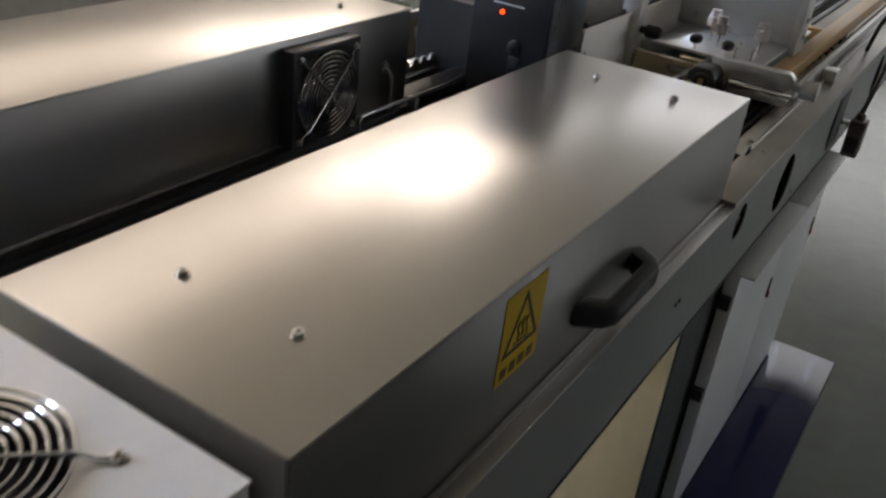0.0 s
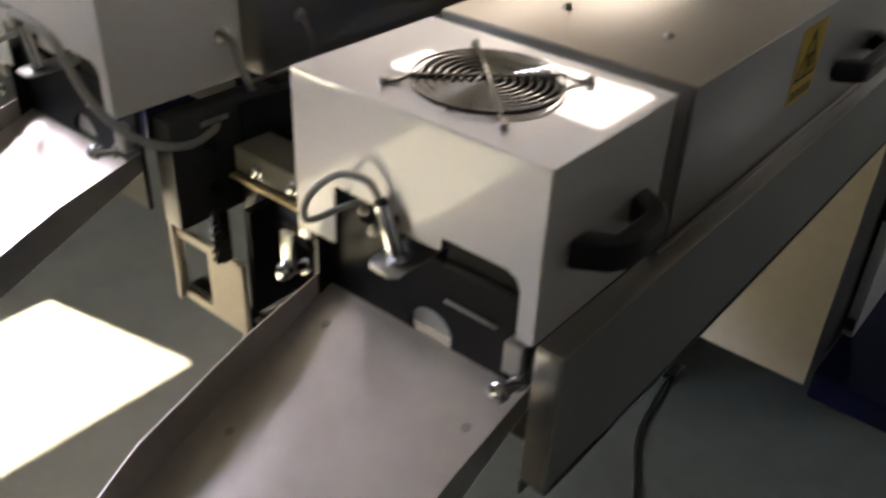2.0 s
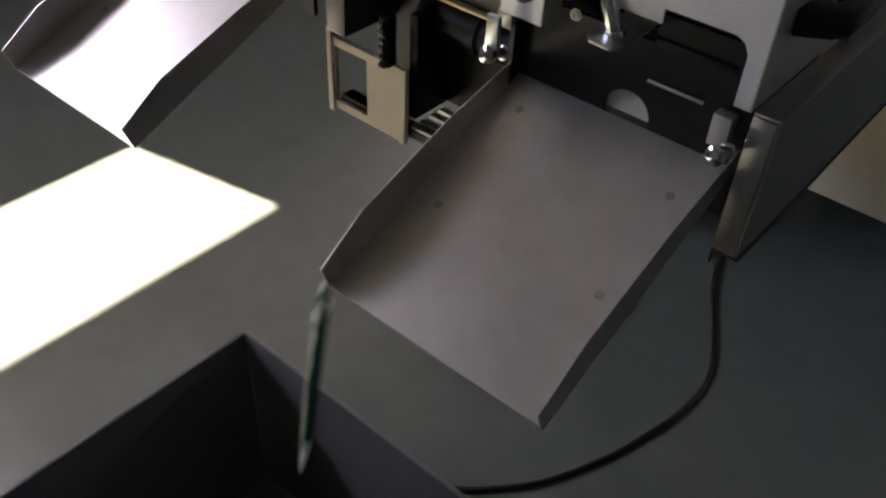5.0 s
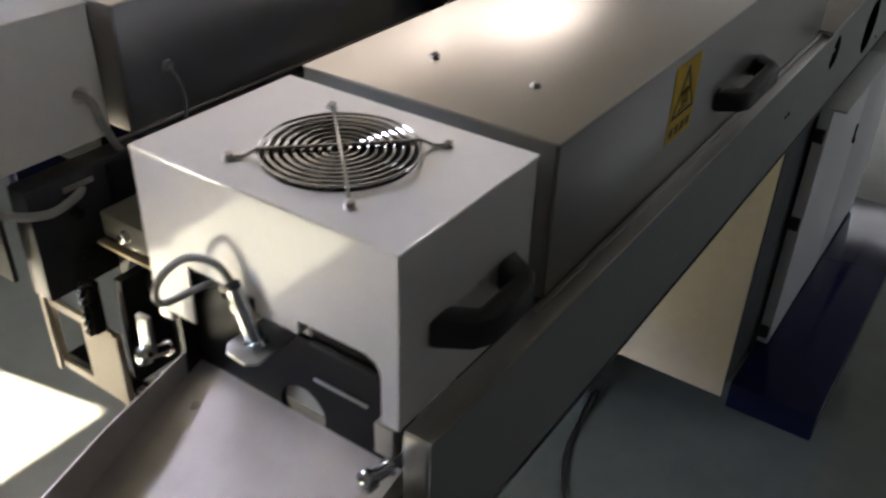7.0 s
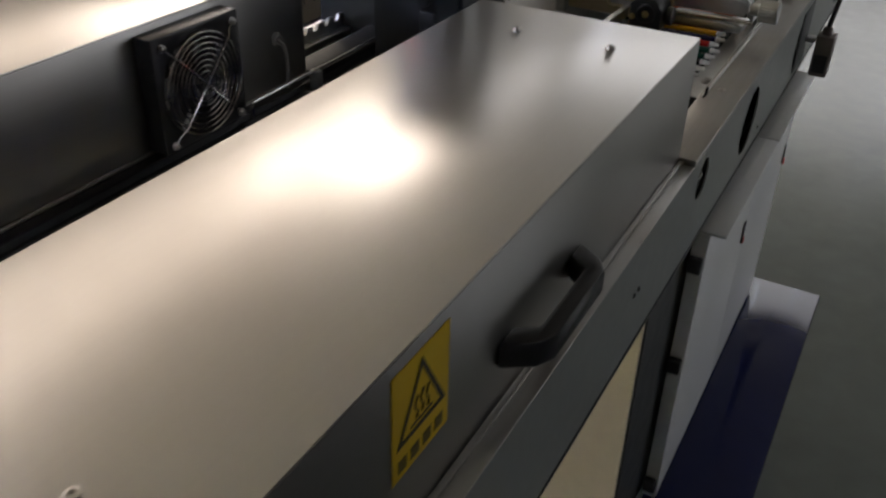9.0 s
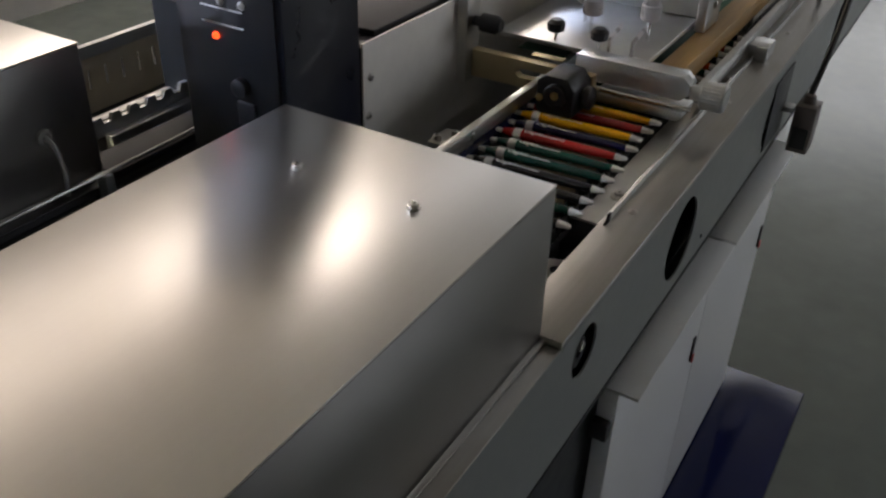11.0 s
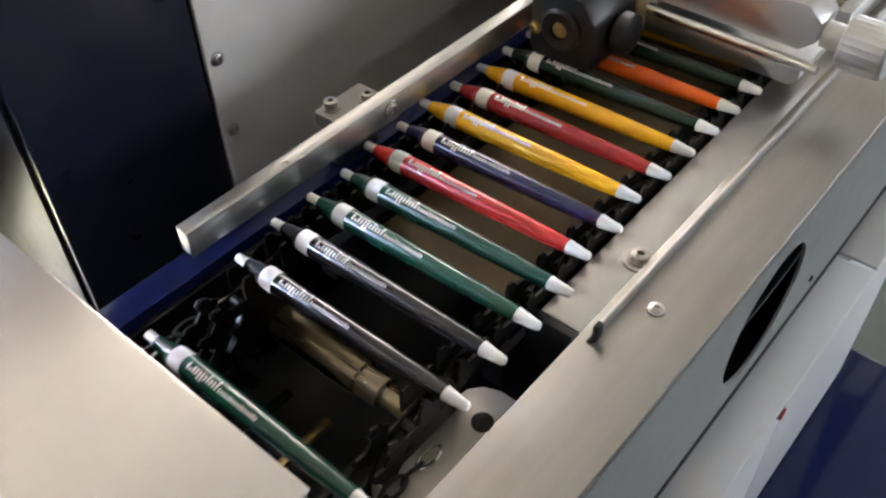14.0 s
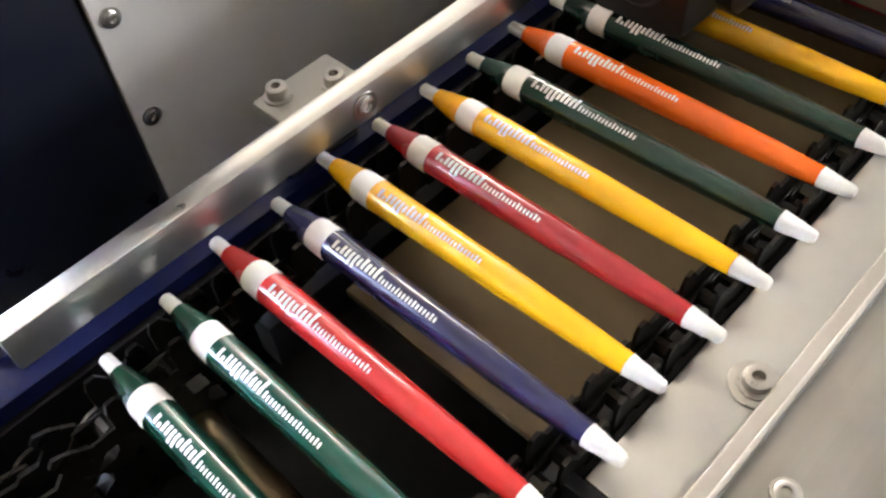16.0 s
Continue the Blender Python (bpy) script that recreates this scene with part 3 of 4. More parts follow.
# ---- between the two lines ----
gb = thing("guard_board", "beige board with a square window on the drive frame", "guard board")
part("board", prism([(-0.511, 0.708), (-0.392, 0.708), (-0.392, 0.800), (-0.511, 0.800)], "y", -0.124, -0.119, holes=[[(-0.502, 0.718), (-0.452, 0.718), (-0.452, 0.790), (-0.502, 0.790)]]), BEIGE, gb)
part("edge_strip", box(-0.398, -0.390, -0.1275, -0.1245, 0.708, 0.802), BEIGE, gb)
part("edge_strip", box(-0.512, -0.505, -0.128, -0.1245, 0.705, 0.812), BEIGE, gb)
part("back_frame", box(-0.50, -0.24, -0.1185, -0.10, 0.715, 0.725), BLACK_METAL, gb)
for k in range(4):
    part("slat", box(-0.39, -0.24, -0.117 + 0.016 * k, -0.109 + 0.016 * k, 0.726, 0.730), ALU_WARM, gb)
frame_t = thing("chain_drive", "dark oily chain drive between the lines", "chain drive")
part("side_plate", box(-0.470, -0.464, -0.05, 0.7, 0.70, 0.935), BLACK_METAL, frame_t)
part("side_plate", box(-0.40, -0.39, -0.11, 0.3, 0.735, 0.86), BLACK_METAL, frame_t)
part("housing", box(-0.500, -0.4705, -0.138, 0.003, 0.816, 0.940, 0.002), DARK, frame_t, "black oily drive housing")
part("name_strip", box(-0.4702, -0.4690, -0.100, -0.066, 0.924, 0.930, 0.0003), ZINC, frame_t)
for y, z in ((-0.09, 0.90), (-0.09, 0.85), (-0.03, 0.91), (-0.06, 0.86), (-0.03, 0.84)):
    screw("housing_bolt", (-0.4703, y, z), (1, 0, 0), frame_t, 0.0055, 0.006, BLACK_METAL)
part("cross_plate", box(-0.463, -0.242, -0.06, -0.05, 0.74, 0.87), BLACK_METAL, frame_t)
for k in range(6):
    screw("bolt", (-0.4635, -0.03 + 0.025 * (k % 3), 0.80 + 0.04 * (k // 3)), (1, 0, 0), frame_t, 0.005, 0.005)
part("chain_guard", box(-0.423, -0.409, -0.135, -0.12, 0.80, 0.86, 0.003), OILY, frame_t)
for k in range(6):
    part("chain_link", lathe([(0, 0.004), (0.006, 0.004)], (-0.418, -0.1365, 0.805 + 0.0095 * k), (1, 0, 0), 10), OILY, frame_t)
oc = thing("oven_chain", "thin oily oven chains on both sides of the bed", "chain")
for x in (-0.196, -0.052):
    for k in range(11):
        y, z = 0.79 + 0.0118 * k, 0.922 - 0.00035 * (k - 5) ** 2 + 0.002 * (k % 2)
        pts = [(x + (0.0034 * math.cos(a) if k % 2 else 0.0006 * math.sin(3 * a)), y + 0.0075 * math.sin(a), z + (0.001 if k % 2 else 0.0038 * math.cos(a))) for a in (2 * math.pi * i / 14 for i in range(15))]
        # every fourth link is bright metal, putting glints into the oily chain's colour
        part("chain_link", tube(pts, 0.0011, 6, cap=False), CHROME if k % 4 == 1 else OILY, oc)
motor = thing("drive_motor", "dark drive motor under a screwed olive-grey mounting bracket", "motor")
part("shell", lathe([(0, 0.019), (0.003, 0.023), (0.07, 0.023), (0.072, 0.026), (0.085, 0.026), (0.087, 0.022), (0.17, 0.022), (0.172, 0.016)], (-0.42, -0.060, 0.842), (1, 0, 0), 24), BLACK_METAL, motor)
part("bracket", box(-0.436, -0.242, -0.088, -0.040, 0.884, 0.912, 0.002), OLIVE, motor, "olive-grey cast bracket")
part("bracket_foot", box(-0.434, -0.242, -0.098, -0.089, 0.880, 0.884, 0.001), GOLD_TONE, motor, "bare warm metal edge")
for x in (-0.400, -0.348):
    screw("socket_screw", (x, -0.0882, 0.896), (0, -1, 0), motor, 0.0052, 0.006, CHROME)
part("cover", box(-0.40, -0.26, -0.038, 0.05, 0.90, 0.955, 0.003), NAVY, motor, "navy-painted cover")
cable_b = thing("loose_cable", "thick grey cable sagging under the white hood", "cable")
part("cable", tube(curve([(-0.625, -0.196, 1.018), (-0.60, -0.205, 1.036), (-0.56, -0.210, 1.040), (-0.525, -0.207, 1.026), (-0.497, -0.203, 0.985), (-0.482, -0.185, 0.950), (-0.475, -0.155, 0.923), (-0.464, -0.122, 0.914), (-0.466, -0.09, 0.918), (-0.476, -0.075, 0.920)]), 0.0045, 10), GREY_CABLE, cable_b)
cable_f = thing("floor_cable", "black cable lying in a curve on the floor", "cable")
part("cable", tube(curve([(-0.30, 0.95, 0.006), (-0.264, 0.743, 0.006), (-0.192, 0.60, 0.006), (-0.135, 0.47, 0.006), (-0.137, 0.33, 0.006), (-0.185, 0.16, 0.006), (-0.262, 0.02, 0.006), (-0.42, -0.10, 0.006), (-0.75, -0.18, 0.006)]), 0.005, 10), BLACK_CABLE, cable_f)
part("plug", box(-0.315, -0.285, 0.94, 0.99, 0.0, 0.02, 0.003), DARK, cable_f)

bin_t = thing("collecting_bin", "dark grey plastic collecting bin with finished pens inside", "bin")
part("bottom", box(-0.585, 0.06, -0.95, -0.245, 0.0, 0.012), BIN, bin_t)
for b in (box(-0.59, 0.065, -0.245, -0.237, 0.0, 0.35, 0.002), box(-0.59, 0.065, -0.958, -0.95, 0.0, 0.35, 0.002), box(-0.593, -0.585, -0.949, -0.246, 0.0, 0.35, 0.002), box(0.06, 0.068, -0.949, -0.246, 0.0, 0.35, 0.002)):
    part("side", b, BIN, bin_t)

# ---- control box and print unit ----
cb = thing("control_box", "navy-black control box with switches and a red indicator", "control box")
part("case", box(-0.43, -0.302, 0.871, 0.984, 0.60, 1.30, 0.002), BOX_NAVY, cb)
part("front_panel", box(-0.427, -0.308, 0.868, 0.8705, 0.70, 1.28, 0.0008), BLACK, cb)
part("indicator", lathe([(0, 0.0035), (0.002, 0.0035), (0.0035, 0.002)], (-0.379, 0.8678, 1.089), (0, -1, 0), 12), LED, cb, "glowing red indicator")
part("knob", lathe([(0, 0.009), (0.008, 0.009), (0.010, 0.006)], (-0.352, 0.8678, 1.045), (0, -1, 0), 18), BLACK, cb)
for z in (1.10, 1.115):
    part("line_bar", box(-0.395, -0.345, 0.8672, 0.8677, z, z + 0.0016), PRINT, cb)
for x, w, z in ((-0.39, 0.035, 1.15), (-0.388, 0.04, 1.135), (-0.34, 0.012, 1.137)):
    part("text_bar", box(x, x + w, 0.8672, 0.8677, z, z + 0.006), PRINT, cb)
part("label_plate", box(-0.357, -0.337, 0.8665, 0.8677, 0.99, 1.0, 0.0004), ALU, cb)
part("rocker_switch", box(-0.36, -0.338, 0.864, 0.8677, 1.005, 1.03, 0.002), BLACK, cb)
for x in (-0.37, -0.345):
    screw("screw", (x, 0.8678, 1.122), (0, -1, 0), cb, 0.003, 0.001)
wall_p = thing("print_unit_body", "brushed aluminium print unit housing bolted beside the conveyor", "machine housing")
part("side_panel", box(-0.302, -0.299, 0.9845, 1.75, 0.80, 1.062, 0.0006), PANEL, wall_p)
part("housing", box(-0.60, -0.304, 0.988, 1.75, 0.60, 1.056), DARK, wall_p)
part("lid", box(-0.60, -0.31, 1.02, 1.75, 1.0565, 1.064, 0.001), BLACK_METAL, wall_p)
for y, z in ((0.992, 0.982), (0.997, 1.024), (0.992, 0.93)):
    screw("screw", (-0.2988, y, z), (1, 0, 0), wall_p, 0.0034, 0.002)

rail_l = thing("left_guide_rail", "square aluminium guide rail beside the pens", "guide rail")
part("bar", box(-0.2015, -0.1925, 0.886, 2.6, 0.966, 0.9815, 0.0006), ALU, rail_l)
for y in (1.037, 1.5):
    part("mount", box(-0.236, -0.2018, y - 0.030, y + 0.009, 0.954, 0.9645, 0.002), ALU_WARM, rail_l)
    part("mount_leg", box(-0.232, -0.222, y - 0.028, y + 0.008, 0.9295, 0.9537, 0.001), ALU, rail_l)
    for mx, my in ((-0.2295, -0.021), (-0.218, -0.002)):
        screw("mount_screw", (mx, y + my, 0.9647), (0, 0, 1), rail_l, 0.0042, 0.005)
    screw("bar_screw", (-0.1923, y - 0.009, 0.9735), (1, 0, 0), rail_l, 0.0042, 0.0015)
rail_r = thing("right_guide_rail", "aluminium angle rail with a socket screw beside the pens", "guide rail")
part("strip", box(-0.052, -0.0226, 0.979, 2.6, 0.940, 0.9475, 0.0006), ALU, rail_r)
part("lip", box(-0.0224, -0.0205, 0.979, 2.6, 0.936, 0.957, 0.0004), ALU, rail_r)
for y in (1.037, 1.40):
    part("washer", lathe([(0, 0.0085), (0.0010, 0.0085), (0.0012, 0.0080)], (-0.0325, y, 0.9477), (0, 0, 1), 20), ZINC, rail_r)
    screw("screw", (-0.0325, y, 0.949), (0, 0, 1), rail_r, 0.0046, 0.004)
part("end_bracket", prism([(-0.056, 0.915), (-0.0285, 0.915), (-0.0285, 0.939), (-0.0175, 0.955), (-0.0175, 0.964), (-0.0205, 0.964), (-0.0205, 0.9575), (-0.024, 0.948), (-0.056, 0.948)], "y", 0.9735, 0.9785, bev=0.0006), BLACK_METAL, rail_r, "black angle bracket")

trough = thing("conveyor_bed", "dark oily conveyor bed with a brown wear plate and drive shaft", "conveyor bed")
part("wear_plate", box(-0.163, -0.074, 0.984, 2.6, 0.929, 0.933, 0.0006), BROWN, trough, "oily brown wear plate")
part("floor_plate", box(-0.212, -0.004, 0.78, 2.6, 0.845, 0.85), BLACK_METAL, trough)
for x in (-0.178, -0.062):
    part("chain_track", box(x - 0.006, x + 0.006, 0.955, 2.6, 0.905, 0.930, 0.001), BLACK_METAL, trough)
part("shaft", lathe([(0, 0.006), (0.02, 0.006), (0.021, 0.0105), (0.085, 0.0105), (0.086, 0.0088), (0.10, 0.0088), (0.101, 0.006), (0.165, 0.006)], (-0.20, 0.917, 0.903), (1, 0, 0), 24), SHAFT, trough, "dull bronze-coloured drive shaft")
for x in (-0.178, -0.062):
    teeth = []
    for k in range(36):
        a = 2 * math.pi * k / 36
        teeth.append((0.9068 + (0.021 if k % 3 else 0.026) * math.cos(a), 0.9105 + (0.021 if k % 3 else 0.026) * math.sin(a)))
    part("sprocket", prism(teeth, "x", x - 0.003, x + 0.003), OILY, trough)
arc = [(-0.0315, 0.870), (-0.0315, 0.938)] + [(-0.045 + 0.020 * math.cos(a), 0.932 + 0.016 * math.sin(a)) for a in (0.35, 0.8, 1.3, 1.8, 2.3, 2.8)] + [(-0.068, 0.90), (-0.066, 0.870)]
part("bearing_block", prism(arc, "z", 0.900, 0.919, bev=0.003), ALU_WARM, trough, "rounded grey bearing block")
# black discs on the surface paint the dark inside the hole and bore
part("bearing_hole_disc", lathe([(0, 0.0055), (0.0008, 0.0055)], (-0.045, 0.926, 0.9193), (0, 0, 1), 16), BLACK, trough)
part("bearing_bore_disc", lathe([(0, 0.020), (0.0012, 0.020)], (-0.0312, 0.893, 0.905), (1, 0, 0), 24), BLACK, trough)
part("chute_plate", prism([(-0.11, 0.905), (-0.045, 0.905), (-0.045, 0.912), (-0.06, 0.925), (-0.11, 0.925)], "y", 0.838, 0.84), ALU_WARM, trough)
for k in range(3):
    part("link_bar", box(-0.16 + 0.03 * k, -0.155 + 0.03 * k, 0.83, 0.90, 0.87, 0.875, 0.001), BRASS if k == 1 else OILY, trough)

# print head over the far pens
ph = thing("pen_printer", "aluminium print head with slotted bar, knurled knob and black clamp knob", "print head")
part("upright", box(-0.318, -0.285, 1.17, 1.20, 0.962, 1.12, 0.0015), ALU_WARM, ph)
part("slotted_bar", prism([(-0.285, 0.967), (-0.130, 0.967), (-0.130, 1.000), (-0.285, 1.000)], "y", 1.185, 1.197, holes=[[(-0.222, 0.979), (-0.226, 0.983), (-0.226, 0.986), (-0.222, 0.990), (-0.15, 0.990), (-0.15, 0.979)]], bev=0.0), GOLD_TONE, ph, "slotted aluminium bar, warm light put into its colour")
part("cross_bar", prism([(-0.16, 0.988), (-0.035, 0.988), (-0.026, 0.996), (-0.026, 1.008), (-0.035, 1.016), (-0.16, 1.016)], "y", 1.203, 1.228, bev=0.0012), ALU, ph)
part("lower_flange", prism([(-0.135, 0.963), (-0.035, 0.963), (-0.03, 0.968), (-0.03, 0.975), (-0.135, 0.975)], "y", 1.205, 1.245, bev=0.001), ALU, ph)
part("rod", tube([(-0.14, 1.20, 0.982), (-0.02, 1.20, 0.982)], 0.003, 12), CHROME, ph)
part("knob_neck", lathe([(0, 0.008), (0.012, 0.008)], (-0.026, 1.215, 0.997), (1, 0, 0), 20), ALU, ph)
n = 48
b = bmesh.new()
rings = []
for h, base_r in ((0.0, 0.0135), (0.001, 0.0150), (0.024, 0.0150), (0.026, 0.0135)):
    rings.append([b.verts.new((-0.014 + h, 1.215 + (base_r + (0.0006 if k % 2 else 0)) * math.cos(2 * math.pi * k / n), 0.997 + (base_r + (0.0006 if k % 2 else 0)) * math.sin(2 * math.pi * k / n))) for k in range(n)])
for p, q in zip(rings, rings[1:]):
    for k in range(n):
        b.faces.new((p[k], p[(k + 1) % n], q[(k + 1) % n], q[k]))
b.faces.new(list(reversed(rings[0])))
b.faces.new(rings[-1])
part("knurled_knob", b, ALU, ph, "knurled aluminium adjusting knob")
part("clamp_body", prism([(-0.176, 0.970), (-0.170, 0.963), (-0.138, 0.963), (-0.130, 0.968), (-0.130, 0.998), (-0.140, 1.011), (-0.166, 1.011), (-0.176, 1.002)], "y", 1.136, 1.184, bev=0.003), BLACK, ph, "black plastic clamp")
part("clamp_boss", lathe([(0, 0.0135), (0.003, 0.0135), (0.0045, 0.0115), (0.0045, 0.006), (0.002, 0.0055)], (-0.152, 1.1358, 0.990), (0, -1, 0), 24), BLACK, ph)
part("clamp_wheel", lathe([(0, 0.010), (0.003, 0.013), (0.010, 0.013), (0.012, 0.010)], (-0.130, 1.162, 0.985), (1, 0, 0), 14), BLACK, ph)
screw("brass_screw", (-0.152, 1.1335, 0.990), (0, -1, 0), ph, 0.0036, 0.002, BRASS)
screw("brass_screw", (-0.171, 1.1358, 0.984), (0, -1, 0), ph, 0.0032, 0.002, BRASS)
part("side_knob", lathe([(0, 0.006), (0.01, 0.006), (0.011, 0.011), (0.03, 0.011), (0.036, 0.007)], (-0.284, 1.185, 1.035), (1, 0, 0), 14), BLACK, ph, "black star knob")
part("plate", box(-0.28, -0.088, 1.235, 1.60, 1.004, 1.010, 0.001), ALU, ph)
for x, y in ((-0.205, 1.33), (-0.18, 1.29), (-0.115, 1.31)):
    k2 = part("post", tube([(x, y, 1.0102), (x, y, 1.034)], 0.0022, 10), CHROME, ph)
    part("clear_cap", lathe([(0, 0.010), (0.002, 0.012), (0.018, 0.012), (0.019, 0.010), (0.030, 0.009)], (x, y, 1.0342), (0, 0, 1), 18), PEARL, k2, "milky plastic knob")
for x, y in ((-0.205, 1.243), (-0.150, 1.243)):
    k2 = part("stud", tube([(x, y, 1.0102), (x, y, 1.021)], 0.0022, 10), CHROME, ph)
    part("wing_knob", lathe([(0, 0.006), (0.002, 0.010), (0.011, 0.011), (0.015, 0.007)], (x, y, 1.021), (0, 0, 1), 9), BLACK, k2)
for x in (-0.135, -0.108):
    part("clear_bracket", prism([(1.232, 1.0102), (1.236, 1.0102), (1.236, 1.028), (1.268, 1.034), (1.268, 1.038), (1.232, 1.031)], "x", x, x + 0.003), PEARL, ph, "milky acrylic bracket")
part("rear_block", box(-0.30, -0.085, 1.42, 1.52, 1.0102, 1.12, 0.004), ALU, ph)
part("rear_column", box(-0.085, -0.072, 1.40, 1.46, 1.0, 1.12, 0.002), ALU, ph)
for z in (1.03, 1.06):
    screw("rear_screw", (-0.0716, 1.43, z), (1, 0, 0), ph, 0.004, 0.003)
part("warm_strip", box(-0.215, -0.175, 1.2005, 1.212, 1.002, 1.0038, 0.0005), GOLD_TONE, ph)
sf = thing("screen_frame", "varnished wooden screen frame with green mesh", "screen frame")
part("frame_bar", box(-0.084, -0.054, 1.27, 2.3, 0.972, 0.998, 0.002), WOOD, sf)
part("frame_bar", box(-0.30, -0.083, 1.72, 1.75, 0.966, 0.992, 0.002), WOOD, sf)
part("mesh", box(-0.28, -0.083, 1.30, 1.72, 0.968, 0.970), GREEN_MESH, sf)
part("slide_rail", box(-0.040, -0.031, 1.28, 2.4, 0.957, 0.978, 0.001), ALU, sf)
part("slide_block", box(-0.030, -0.004, 1.48, 1.52, 0.9512, 0.972, 0.002), ALU, sf)

so = thing("hanging_sensor", "brown-grey plastic photo sensor hanging on a black cable", "sensor")
part("case", box(0.036, 0.066, 1.56, 1.60, 0.80, 0.872, 0.003), SENSOR, so)
part("lens_face", box(0.040, 0.062, 1.5572, 1.5595, 0.808, 0.84, 0.0005), BLACK, so)
part("gland", lathe([(0, 0.009), (0.012, 0.008), (0.014, 0.005)], (0.05, 1.58, 0.8722), (0, 0, 1), 14), SENSOR, so)
part("cable", tube(curve([(0.05, 1.58, 0.885), (0.056, 1.60, 0.94), (0.058, 1.66, 1.02), (0.04, 1.75, 1.06), (0.01, 1.80, 1.02), (-0.005, 1.82, 0.95)]), 0.0042, 10), BLACK_CABLE, so)
part("mount_plate", box(0.0187, 0.0205, 1.47, 1.57, 0.83, 0.93, 0.0006), DARK, so)
part("bracket", box(0.0207, 0.0355, 1.55, 1.57, 0.862, 0.87, 0.001), ALU, so)

# line B beyond its oven: toothed chain rail, bars and a rod
lb = thing("far_conveyor", "toothed aluminium conveyor rails of the second line", "conveyor")
part("bar", box(-0.60, -0.585, 0.80, 1.8, 0.93, 0.945, 0.001), ALU, lb)
teeth = [(0.80, 0.952)]
y = 0.80
while y < 1.7:
    teeth += [(y, 0.962), (y + 0.010, 0.962), (y + 0.013, 0.954), (y + 0.022, 0.954), (y + 0.0254, 0.962)]
    y += 0.0254
teeth += [(1.72, 0.94), (0.80, 0.94)]
part("tooth_strip", prism(teeth[1:], "x", -0.565, -0.560), ALU, lb)
part("bar", box(-0.559, -0.547, 0.86, 1.75, 0.925, 0.943, 0.001), ALU, lb)
part("back_panel", box(-0.70, -0.695, 0.80, 2.2, 0.90, 0.985), BEIGE, lb)
for k in range(14):
    part("wire_pin", tube([(-0.665, 0.83 + 0.0254 * k, 0.945), (-0.672, 0.836 + 0.0254 * k, 0.965)], 0.0012, 6), CHROME, lb)
part("rail", box(-0.69, -0.682, 0.80, 2.2, 0.975, 0.99), ALU, lb)
part("bed", box(-0.70, -0.50, 0.80, 2.2, 0.88, 0.90), BLACK_METAL, lb)
part("block", box(-0.546, -0.515, 1.0, 1.06, 0.9, 0.955, 0.002), ALU, lb)
rod = thing("guide_rod", "thin bright guide rod between the lines", "rod")
part("rod", tube(curve([(-0.452, 0.648, 0.946), (-0.452, 0.650, 0.962), (-0.452, 0.665, 0.965), (-0.452, 0.80, 0.965), (-0.455, 0.95, 0.965)]), 0.0022, 8), CHROME, rod)
part("foot", box(-0.462, -0.448, 0.77, 0.78, 0.938, 0.9625, 0.001), ALU, rod)
part("bracket", box(-0.4665, -0.445, 0.64, 0.96, 0.930, 0.9378, 0.001), BLACK_METAL, rod)

# ---- pens ----
PEN_L = 0.150


def radius(s):
    """Barrel radius at s metres from the push button."""
    pts = ((0.008, 0.0033), (0.014, 0.0044), (0.0225, 0.0057), (0.031, 0.0060), (0.050, 0.0058), (0.090, 0.0053), (0.122, 0.0045), (0.1375, 0.0037))
    for (a, ra), (b2, rb) in zip(pts, pts[1:]):
        if s <= b2:
            return ra + (rb - ra) * (s - a) / (b2 - a)
    return pts[-1][1]


def patch(bm, s0, s1, a0, a1):
    """A thin curved patch lying on the barrel."""
    grid = [[bm.verts.new((s, (radius(s) + 0.00012) * math.sin(a), (radius(s) + 0.00012) * math.cos(a))) for a in (a0 + (a1 - a0) * j / 3 for j in range(4))] for s in (s0, (s0 + s1) / 2, s1)]
    for u, v in zip(grid, grid[1:]):
        for j in range(3):
            bm.faces.new((u[j], u[j + 1], v[j + 1], v[j]))


